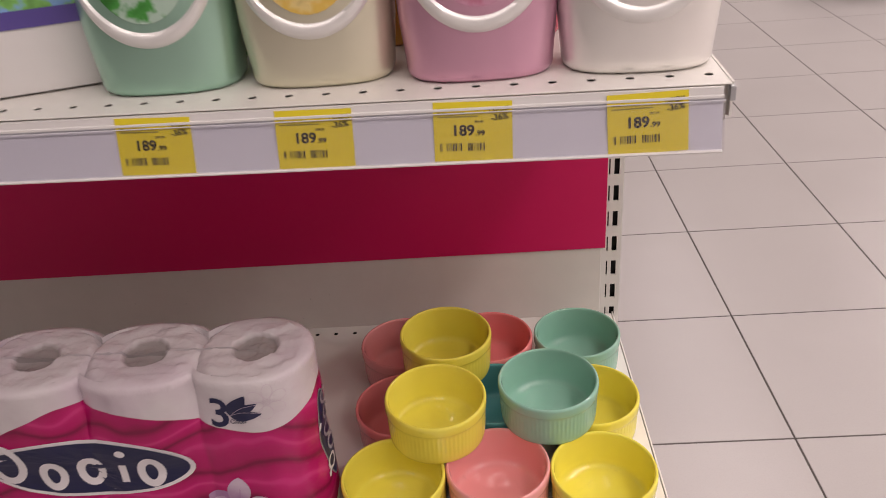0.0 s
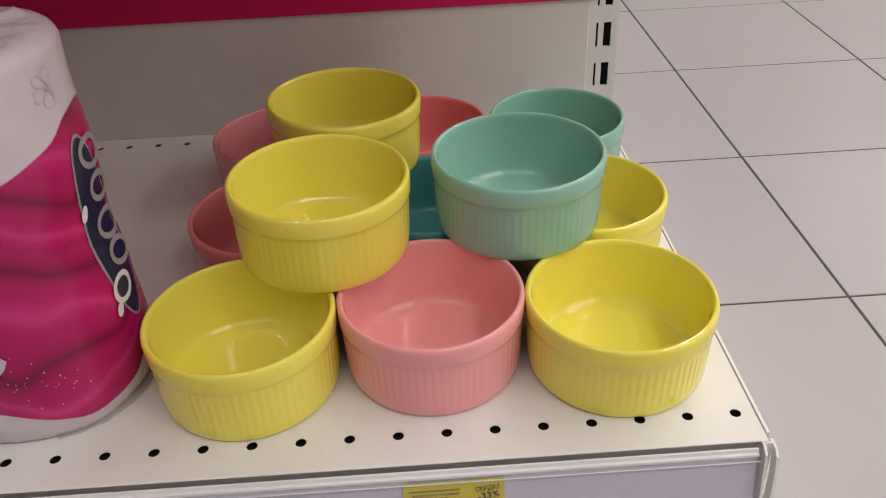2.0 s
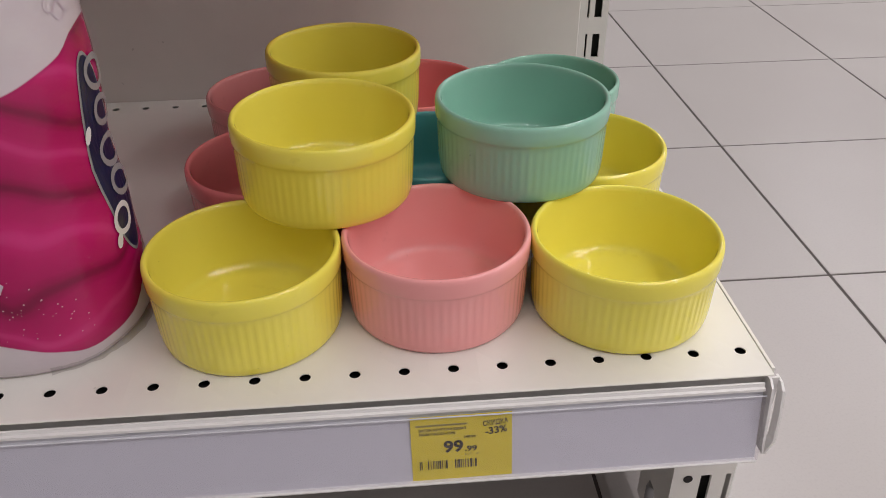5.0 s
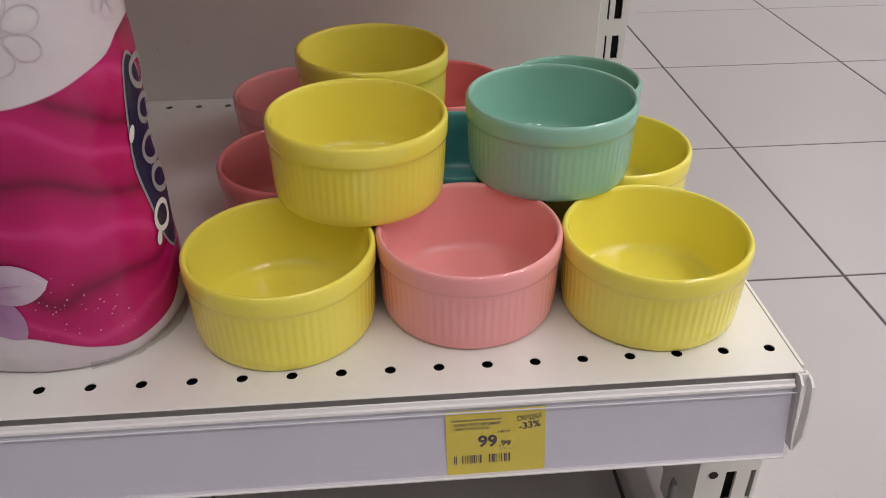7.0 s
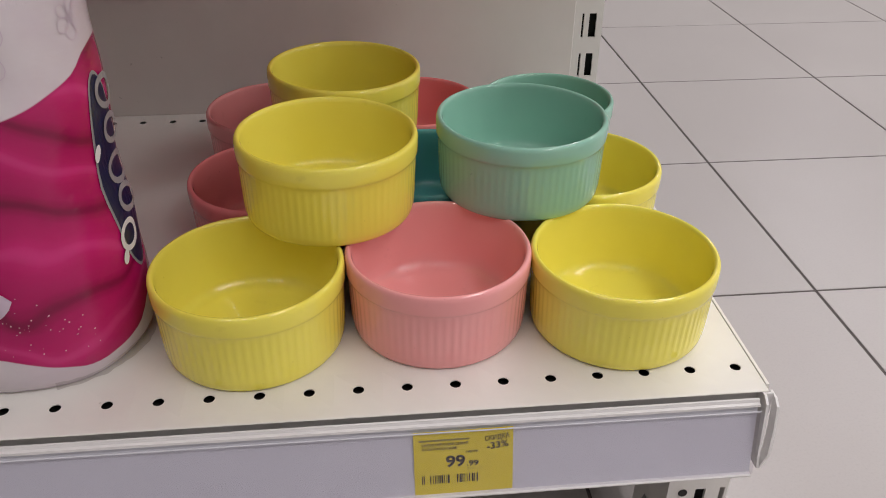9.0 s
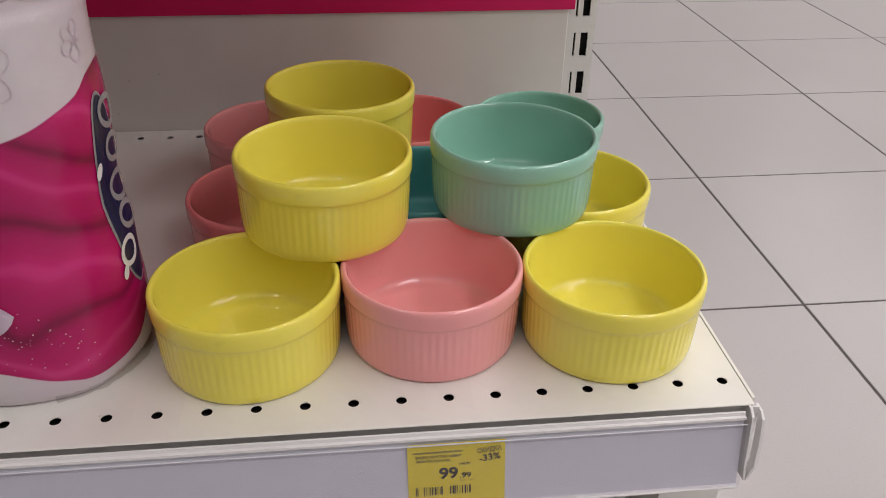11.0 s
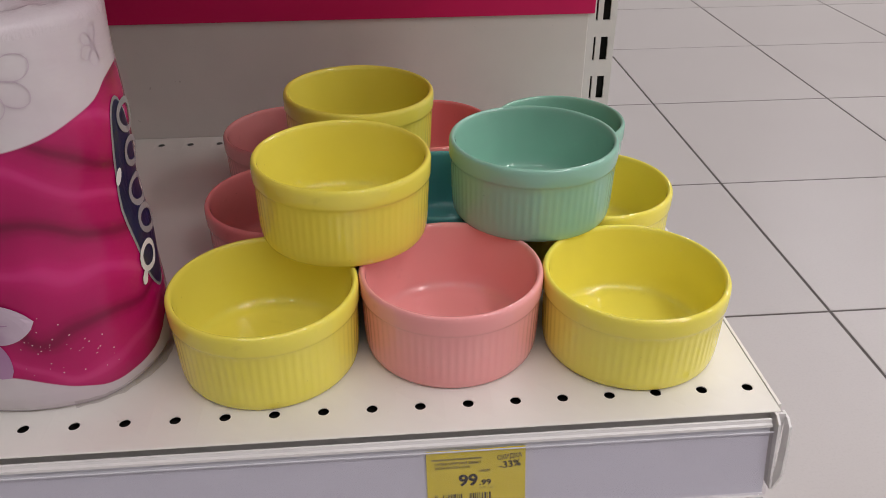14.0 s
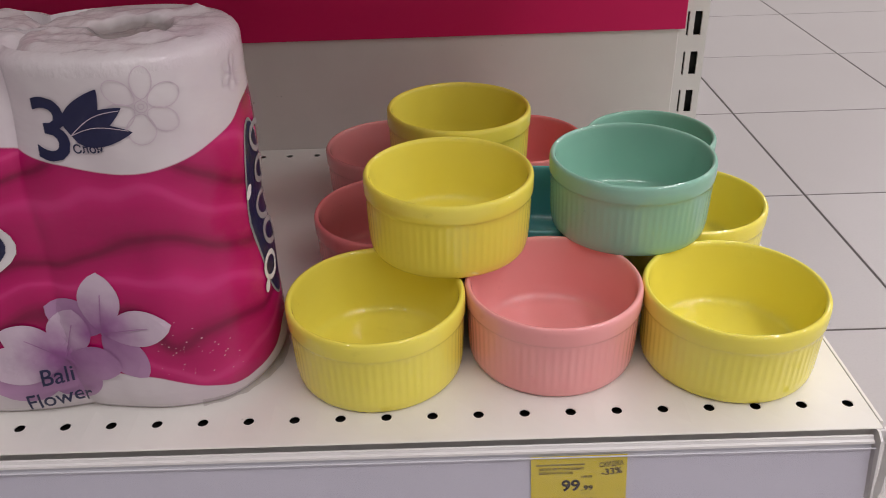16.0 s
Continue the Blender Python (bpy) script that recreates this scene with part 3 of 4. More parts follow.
def curve_of(nt, value, lo, hi, zlo, zhi, points):
    """z as a smooth curve over x."""
    mr = nt.nodes.new("ShaderNodeMapRange")
    mr.inputs[1].default_value, mr.inputs[2].default_value = lo, hi
    link(nt, value, mr.inputs[0])
    fc = nt.nodes.new("ShaderNodeFloatCurve")
    c = fc.mapping.curves[0]
    while len(c.points) < len(points):
        c.points.new(0.5, 0.5)
    for p, (x, z) in zip(c.points, points):
        p.location = ((x - lo) / (hi - lo), (z - zlo) / (zhi - zlo))
    fc.mapping.update()
    link(nt, mr.outputs[0], fc.inputs["Value"])
    return maths(nt, "ADD", maths(nt, "MULTIPLY", fc.outputs[0], zhi - zlo), zlo)


def wrap_material():
    """Printed film: magenta silk folds below a white field, white again at the foot."""
    m, nt, b = nodes_of("printed_wrap_film")
    vec = coords(nt)
    sep = nt.nodes.new("ShaderNodeSeparateXYZ")
    link(nt, vec, sep.inputs[0])
    x, y, z = sep.outputs
    wavy = maths(nt, "ADD", maths(nt, "MULTIPLY", noise_of(nt, coords(nt, "Object", (9, 9, 9)), 1.0, 2), 0.10), z)
    wave = nt.nodes.new("ShaderNodeTexWave")
    wave.bands_direction, wave.wave_profile = "Z", "SIN"
    wave.inputs["Scale"].default_value, wave.inputs["Distortion"].default_value = 9.0, 5.0
    wave.inputs["Detail"].default_value, wave.inputs["Detail Scale"].default_value = 2.5, 0.9
    cmb = nt.nodes.new("ShaderNodeCombineXYZ")
    link(nt, maths(nt, "MULTIPLY", x, 0.5), cmb.inputs[0])
    link(nt, wavy, cmb.inputs[2])
    link(nt, cmb.outputs[0], wave.inputs["Vector"])
    silk = ramp(nt, wave.outputs["Fac"], [(0.0, (0.21, 0.002, 0.050)), (0.05, (0.30, 0.003, 0.074)), (0.22, (0.40, 0.004, 0.100)), (0.80, (0.46, 0.005, 0.118)), (0.95, (0.51, 0.009, 0.140)), (1.0, (0.58, 0.025, 0.185))])
    tissue = mix(nt, noise_of(nt, vec, 60, 3), (0.60, 0.53, 0.56), (0.68, 0.64, 0.65))
    tissue = mix(nt, ramp(nt, noise_of(nt, vec, 14, 2), [(0.45, (0, 0, 0)), (0.7, (0.5, 0.5, 0.5))]), tissue, (0.60, 0.47, 0.56))
    turns = maths(nt, "SUBTRACT", maths(nt, "FRACT", maths(nt, "ADD", maths(nt, "DIVIDE", x, PITCH), 10.5)), 0.5)
    along = maths(nt, "MULTIPLY", turns, PITCH)
    away = maths(nt, "SQRT", maths(nt, "ADD", maths(nt, "MULTIPLY", along, along), maths(nt, "MULTIPLY", y, y)))
    away = maths(nt, "ADD", away, maths(nt, "MULTIPLY", noise_of(nt, vec, 70, 2), 0.004))
    # shade of each roll's hollow under the film, painted as a dark disc
    core_shade = maths(nt, "MULTIPLY", ramp(nt, maths(nt, "MULTIPLY", away, 25.0), [(0.50, (0.75, 0.75, 0.75)), (0.60, (0, 0, 0))]), maths(nt, "GREATER_THAN", z, 0.18))
    tissue = mix(nt, core_shade, tissue, (0.22, 0.19, 0.18))
    ztop = curve_of(nt, x, -0.36, 0.06, 0.0, 0.2, [(-0.36, 0.060), (-0.29, 0.105), (-0.238, 0.146), (-0.202, 0.164), (-0.168, 0.176), (-0.129, 0.171), (-0.058, 0.156),
                                                  (-0.031, 0.149), (0.005, 0.143), (0.028, 0.1465), (0.040, 0.1515), (0.047, 0.1560), (0.0505, 0.162), (0.06, 0.172)])
    ztop = maths(nt, "ADD", ztop, maths(nt, "MULTIPLY", maths(nt, "MAXIMUM", maths(nt, "ADD", y, 0.02), 0.0), 0.12))
    zlow = curve_of(nt, x, -0.36, 0.06, 0.0, 0.2, [(-0.36, 0.03), (-0.24, 0.035), (-0.10, 0.036), (-0.04, 0.031), (-0.004, 0.024), (0.020, 0.015), (0.036, 0.011), (0.048, 0.014), (0.0535, 0.03), (0.06, 0.05)])
    a = maths(nt, "SUBTRACT", ztop, z)
    c = maths(nt, "SUBTRACT", z, zlow)
    edge = maths(nt, "MINIMUM", maths(nt, "MINIMUM", a, c), 0.01)
    mask = ramp(nt, maths(nt, "MULTIPLY", maths(nt, "ADD", edge, 0.0004), 1000.0), [(0.0, (0, 0, 0)), (0.8, (1, 1, 1))])
    rim = ramp(nt, maths(nt, "MULTIPLY", maths(nt, "ADD", edge, 0.0), 500.0), [(0.0, (0.5, 0.5, 0.5)), (1.0, (0, 0, 0))])
    silk = mix(nt, rim, silk, (0.34, 0.004, 0.10))
    link(nt, mix(nt, mask, tissue, silk), b.inputs["Base Color"])
    b.inputs["Roughness"].default_value = 0.27
    b.inputs["Coat Weight"].default_value, b.inputs["Coat Roughness"].default_value = 0.15, 0.08
    b.inputs["Specular IOR Level"].default_value = 0.38
    emboss = noise_of(nt, coords(nt, "Object", (1, 1, 0.6)), 240, 3, 0.6)
    crease = noise_of(nt, coords(nt, "Object", (1, 1, 2.5)), 28, 3, 0.55)
    bump(nt, b, maths(nt, "ADD", maths(nt, "MULTIPLY", maths(nt, "MULTIPLY", emboss, 0.8), maths(nt, "GREATER_THAN", z, 0.19)), crease), 0.28, 0.003)
    return m


pack = empty("toilet_paper_pack", (PX, PY, ZS))
tagged(pack, "magenta and white film-wrapped toilet paper pack on the shelf", "toilet paper")
wrap = part("wrapper", pack_mesh(), wrap_material(), pack, "magenta printed film with white rolls showing", smooth=True)


def place(bm, lift, side=False):
    """Bends a flat print of (x, z) points onto the pack's front, or of (arc, z) points round its end."""
    for v in bm.verts:
        x, z = v.co.x + (0.0 if side else 0.0012), v.co.y
        if side or x > 0:
            a = x / ROLL_R if side else math.pi / 2 - min(x / ROLL_R, 1.4)
            rx, ry = ROLL_R + 0.35 * (girth(z) - ROLL_R) - inset(z), girth(z) - inset(z)
            w = lift + ripple(rx * math.cos(a), -ry * math.sin(a), z)
            v.co = ((rx + w) * math.cos(a), -(ry + w) * math.sin(a), z)
        else:
            y = front_y(x, z, 0.0)
            v.co = (x, y - lift - ripple(x, y, z), z)
    return bm


def disc(bm, outline, rings=5):
    """A filled star-shaped outline of (x, z) points in fine rings."""
    cx, cz = sum(p[0] for p in outline) / len(outline), sum(p[1] for p in outline) / len(outline)
    loops = [[bm.verts.new((cx + (x - cx) * s, cz + (z - cz) * s, 0)) for x, z in outline] for s in [(i + 1) / rings for i in range(rings)]]
    c = bm.verts.new((cx, cz, 0))
    n = len(outline)
    for i in range(n):
        j = (i + 1) % n
        bm.faces.new((c, loops[0][i], loops[0][j]))
        for a, b in zip(loops, loops[1:]):
            bm.faces.new((a[i], b[i], b[j], a[j]))


def strip(bm, pts, width, closed=True):
    n = len(pts)
    ring = []
    for i, (x, z) in enumerate(pts):
        (xa, za), (xb, zb) = pts[i - 1 if closed or i else 0], pts[(i + 1) % n if closed or i < n - 1 else i]
        dx, dz = xb - xa, zb - za
        ln = math.hypot(dx, dz) or 1
        ring.append((bm.verts.new((x - dz / ln * width / 2, z + dx / ln * width / 2, 0)), bm.verts.new((x + dz / ln * width / 2, z - dx / ln * width / 2, 0))))
    for i in range(n if closed else n - 1):
        a, b = ring[i], ring[(i + 1) % n]
        bm.faces.new((a[0], a[1], b[1], b[0]))


def oval(cx, cz, rx, rz, turn=0.0, n=40):
    ct, st = math.cos(turn), math.sin(turn)
    return [(cx + rx * math.cos(t) * ct - rz * math.sin(t) * st, cz + rx * math.cos(t) * st + rz * math.sin(t) * ct) for t in (2 * math.pi * i / n for i in range(n))]


def petal(c, tip, fat, n=14, sharp=1.1, blunt=0.7):
    """A pointed oval from the flower's heart to its tip."""
    dx, dz = tip[0] - c[0], tip[1] - c[1]
    ln = math.hypot(dx, dz)
    up = [(i / n, fat * max(0.0, math.sin(math.pi * (i / n) ** sharp)) ** blunt) for i in range(n + 1)]
    pts = [(t, w) for t, w in up] + [(t, -w) for t, w in up[-2:0:-1]]
    return [(c[0] + dx * t - dz / ln * w, c[1] + dz * t + dx / ln * w) for t, w in pts]


def print_on(name, shapes, material, lift, label="", side=False):
    bm = bmesh.new()
    for s in shapes:
        disc(bm, s)
    return part(name, place(bm, lift, side), material, pack, label)


# crinkled seam of clear film round the foot of the end
bm = bmesh.new()
seam = []
for k in range(90):
    a = radians(-100 + 175 * k / 89)
    out = (0.0030 + 0.0018 * noise.noise((k * 0.30, 2, 0))) * min(1.0, 0.1 + (89 - k) / 30)
    low, ry, rx = 0.0012, girth(0.004) - inset(0.004), ROLL_R + 0.35 * (girth(0.004) - ROLL_R) - inset(0.004)
    ca, sa = math.cos(a), -math.sin(a)
    seam.append([bm.verts.new(((rx + e) * ca, (ry + e) * sa, z)) for e, z in ((-0.001, 0.006), (out * 0.5, 0.0045 + 0.0012 * noise.noise((k * 0.5, 7, 0))), (out, low + 0.0004 * math.sin(k * 0.9)))])
for p, q in zip(seam, seam[1:]):
    for i in (0, 1):
        bm.faces.new((p[i], p[i + 1], q[i + 1], q[i]))
part("film_seam", bm, M_SEAM, pack, "crinkled clear film seam", smooth=True)

# flower print near the foot
A, B = (-0.031, 0.055), (-0.054, 0.039)
print_on("flower_print", [petal(A, (-0.058, 0.071), 0.0115), petal(B, (-0.095, 0.017), 0.0154), petal(B, (-0.050, 0.010), 0.0141), petal(A, (-0.012, 0.026), 0.0102)], M_PETAL2, 0.0005, "lilac printed petals")
print_on("flower_print", [petal(A, (-0.027, 0.090), 0.0109), petal(A, (0.006, 0.059), 0.0109)], M_PETAL, 0.0008, "pale lilac printed petals")
print_on("flower_print", [petal(B, (-0.044, 0.069), 0.0115), petal(B, (-0.084, 0.058), 0.0115), petal(B, (-0.100, 0.034), 0.0128)], M_PETAL, 0.0011, "pale lilac printed petals")
print_on("flower_print", [petal(B, (-0.024, 0.033), 0.0109)], M_PETAL2, 0.0014, "lilac printed petals")
bm = bmesh.new()
for c, tips in ((A, ((-0.027, 0.078), (-0.006, 0.058), (-0.016, 0.036))), (B, ((-0.046, 0.060), (-0.072, 0.052), (-0.034, 0.035)))):
    for t in tips:
        strip(bm, [(c[0] + (t[0] - c[0]) * k / 6, c[1] + (t[1] - c[1]) * k / 6) for k in range(7)], 0.0006, False)
part("petal_veining", place(bm, 0.0017), M_PETAL2, pack)
bm = bmesh.new()
for k in range(46):
    x = rnd.uniform(-0.005, 0.038)
    z = 0.030 + (0.038 - x) * 0.3 + rnd.gauss(0, 0.009)
    if z > 0.022:
        disc(bm, oval(x, z, *([rnd.uniform(0.00015, 0.00042)] * 2), n=8), 1)
part("spatter_print", place(bm, 0.0006), plain("pale_pink_print", (0.66, 0.40, 0.50), 0.35), pack)

# leaf mark, figure and words on the white field
H3 = (-0.020, 0.163)
print_on("printed_leaf", [petal(H3, (-0.003, 0.185), 0.0076, sharp=0.6, blunt=0.8), petal(H3, (0.006, 0.176), 0.0058, sharp=0.7, blunt=0.8), petal(H3, (0.0085, 0.164), 0.0060, sharp=0.7, blunt=0.8)], M_NAVY, 0.0006, "navy leaf mark")
bm = bmesh.new()
for t in ((0.0048, 0.1748), (0.0070, 0.1648)):
    strip(bm, [(H3[0] + (t[0] - H3[0]) * k / 8, H3[1] + (t[1] - H3[1]) * k / 8 + 0.0032 * math.sin(math.pi * k / 8)) for k in range(9)], 0.0004, False)
part("leaf_veining", place(bm, 0.0009), M_LINE, pack)
for words, size, x, z, mat, bold, tilt in (("3", 0.0420, -0.0290, 0.1640, M_NAVY, 0.0006, -3), ("Слоя", 0.0060, -0.0135, 0.1565, M_NAVY, 0.0001, 2)):
    bm = text_mesh(words, size, bold)
    bmesh.ops.subdivide_edges(bm, edges=bm.edges[:], cuts=1)
    bm.transform(pose(x, z, 0, 0, 0, tilt))
    part("lettering", place(bm, 0.0007), mat, pack, "navy printed words")
for words, x, z, tilt in (("Bali", -0.0610, 0.0290, 6), ("Flower", -0.0635, 0.0140, 8)):
    bm = text_mesh(words, 0.0150, 0.00012, 0.22)
    bmesh.ops.subdivide_edges(bm, edges=bm.edges[:], cuts=1)
    bmesh.ops.scale(bm, vec=(0.86, 1, 1), verts=bm.verts[:])
    bm.transform(pose(x, z, 0, 0, 0, tilt))
    part("lettering", place(bm, 0.0034), M_NAVY, pack, "dark printed words")


def line_flower(cx, cz, r):
    bm = bmesh.new()
    for k in range(6):
        t = 2 * math.pi * k / 6 + 0.35
        strip(bm, petal((cx + 0.18 * r * math.cos(t), cz + 0.18 * r * math.sin(t)), (cx + r * math.cos(t), cz + r * math.sin(t)), (0.30 + 0.05 * math.sin(5 * k)) * r, 20, 1.15, 0.5), 0.00042)
    strip(bm, oval(cx, cz, 0.15 * r, 0.15 * r, n=16), 0.0004)
    strip(bm, oval(cx, cz, 0.07 * r, 0.07 * r, n=12), 0.0004)
    part("line_flower", place(bm, 0.0005), M_LINE, pack, "lilac outline flower print")


line_flower(0.0145, 0.1755, 0.0185)
line_flower(0.066, 0.179, 0.0095)
line_flower(-0.125, 0.182, 0.010)

# brand oval, drawn as plain shapes, on the front and on the end
print_on("brand_oval", [oval(-0.163, 0.109, 0.100, 0.0330, -0.03)], M_PRINTWHITE, 0.0007, "white oval outline")
print_on("brand_oval", [oval(-0.163, 0.109, 0.095, 0.0295, -0.03)], M_NAVY, 0.0011, "navy oval")


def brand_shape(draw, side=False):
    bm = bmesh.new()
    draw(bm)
    # side 1 takes the white darkened for shade, anything else the plain white
    part("brand_shape", place(bm, 0.0010 if side else 0.0015, side), M_SHADEDWHITE if side == 1 else M_PRINTWHITE, pack, "plain white shape")


for x, z, r in ((-0.235, 0.117, 0.020), (-0.195, 0.102, 0.013), (-0.160, 0.104, 0.013), (-0.104, 0.102, 0.013)):
    brand_shape(lambda bm: strip(bm, oval(x, z, r * 0.72, r, 0.0, 24), 0.0075))
brand_shape(lambda bm: strip(bm, [(-0.130, 0.091 + 0.004 * k) for k in range(6)], 0.007, False))
brand_shape(lambda bm: disc(bm, oval(-0.128, 0.125, 0.005, 0.004, n=14), 2))
# on the end, outline and upper rings are white print darkened for shade
print_on("brand_oval", [oval(0.0040, 0.098, 0.0140, 0.0548, -0.06)], M_SHADEDWHITE, 0.0004, "white oval outline with shade painted in as grey", side=True)
print_on("brand_oval", [oval(0.0040, 0.098, 0.0125, 0.0530, -0.06)], M_NAVY, 0.0006, "navy oval", side=True)
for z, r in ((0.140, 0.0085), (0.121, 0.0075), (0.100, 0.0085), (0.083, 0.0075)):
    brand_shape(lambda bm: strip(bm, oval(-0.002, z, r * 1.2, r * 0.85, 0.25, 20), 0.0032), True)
brand_shape(lambda bm: strip(bm, oval(0.0075, 0.066, 0.0075, 0.0072, 0.25, 20), 0.0030), 2)
brand_shape(lambda bm: disc(bm, oval(0.0165, 0.115, 0.0022, 0.0045, 0.35, n=14), 2), 2)
brand_shape(lambda bm: disc(bm, oval(0.0150, 0.057, 0.0026, 0.0040, 0.5, n=14), 2), 2)

# ---- price tags ----


def price_tag(x, y, z, lean, tilt, price, cut, old, lines, label, old_unit="руб / шт", turn=None):
    """Yellow paper tag in the rail; the words are flat prints on it."""
    w, h = 0.0505, 0.0380
    e = empty("price_tag", (x, y, z))
    e.matrix_basis = (turn or Matrix.Identity(4)) @ Matrix.Translation((x, y, z)) @ pose(0, 0, 0, lean, 0, 0) @ pose(0, 0, 0, 0, 0, tilt)
    tagged(e, label, "price tag", "price tags")
    bm = bmesh.new()
    add_box(bm, -w / 2, w / 2, -h / 2, h / 2, -0.0004, 0.0)
    part("paper", bm, M_TAG, e)

    def words(text, size, px, py, mat=M_INK, bold=0.0, turn=0.0, wide=1.0):
        bm = text_mesh(text, size, bold)
        bmesh.ops.scale(bm, vec=(wide, 1, 1), verts=bm.verts[:])
        bm.transform(pose(px, py, 0.00025, 0, 0, turn))
        part("lettering", bm, mat, e)
    words(price, 0.0094, -0.0042 - 0.0022 * (len(price) - 2), 0.0005, M_INK, 0.00030, 0, 1.06)
    words(".99", 0.0045, 0.0045, -0.0012, M_INK, 0.00013, 0, 1.15)
    words("СКИДКА", 0.0040, 0.0170, 0.0135, M_INK, 0.00008, 6, 0.74)
    words(cut, 0.0056, 0.0172, 0.0088, M_INK, 0.00012, 7, 1.0)
    words(old, 0.0023, 0.0040, 0.0060, M_INK, 0.00004)
    if old_unit:
        words(old_unit, 0.0021, 0.0055, -0.0042, M_FAINT)
    bm = bmesh.new()
    if lines:
        for k, t in enumerate(lines):
            words(t, 0.0021, -0.0226 + 0.00069 * len(t), 0.0113 - 0.0024 * k, M_INK, 0.00005, 0, 0.98)
        add_box(bm, -0.0226, 0.003, 0.0134, 0.0144, 0.0, 0.0002)
    else:
        for k, ln in enumerate((0.024, 0.018, 0.026)):
            add_box(bm, -0.0226, -0.0226 + ln, 0.0140 - 0.0024 * k, 0.0149 - 0.0024 * k, 0.0, 0.0002)
    part("faded_lettering", bm, M_FAINT, e)
    bm = bmesh.new()
    bx = -0.0215
    r2 = random.Random(7)
    while bx < 0.0075:
        ww = r2.choice((0.0003, 0.0005, 0.0008))
        if not (-0.0195 < bx < -0.0178 or -0.0075 < bx < -0.0045):
            add_box(bm, bx, bx + ww, -0.0124, -0.0074, 0.0, 0.00025)
        bx += ww + r2.choice((0.0004, 0.0006, 0.0009))
    tagged(part("barcode", bm, M_INK, e), kind="stuff")


price_tag(-0.1484, -0.0272, ZS - 0.0283, 80.3, 0.5, "99", "-33%", "149.99", ("ЗАПЕК КРУГЛАЯ 250МЛ", "10СМ ПАСХА (СИ)"), "yellow paper price tag 99.99 in the lower shelf's rail")
for x, dz, tilt in ((-0.0485, 0.0, 1.5), (-0.1590, 0.0, -1.0), (-0.2620, 0.0, -0.5), (-0.3690, 0.0, -1.2)):
    price_tag(x, -0.0288, ZU - 0.0212 + dz, 78.5, tilt, "189", "-36%", "299.99", (), "yellow paper price tag 189.99 in the upper shelf's rail", "", ASKEW)

# ---- bottles on the upper shelf ----


def pearl(name, rgb):
    m, nt, b = nodes_of(name)
    vec = coords(nt)
    c = mix(nt, noise_of(nt, vec, 22, 2), scaled(rgb, 0.98), scaled(rgb, 1.18))
    link(nt, c, b.inputs["Base Color"])
    b.inputs["Metallic"].default_value, b.inputs["Roughness"].default_value = 0.72, 0.34
    b.inputs["Coat Weight"].default_value = 0.4
    bump(nt, b, noise_of(nt, vec, 300, 2), 0.04, 0.0006)
    return m


M_ARC = plain("silvery_pearl", (0.80, 0.79, 0.77), 0.28, 0.3, vary=0.03)
M_CAP = plain("white_cap", (0.72, 0.72, 0.72), 0.35)


def bottle_width(z):
    return 0.0500 + 0.0035 * smooth01(0, 0.05, z) - 0.040 * smooth01(0.10, 0.205, z)


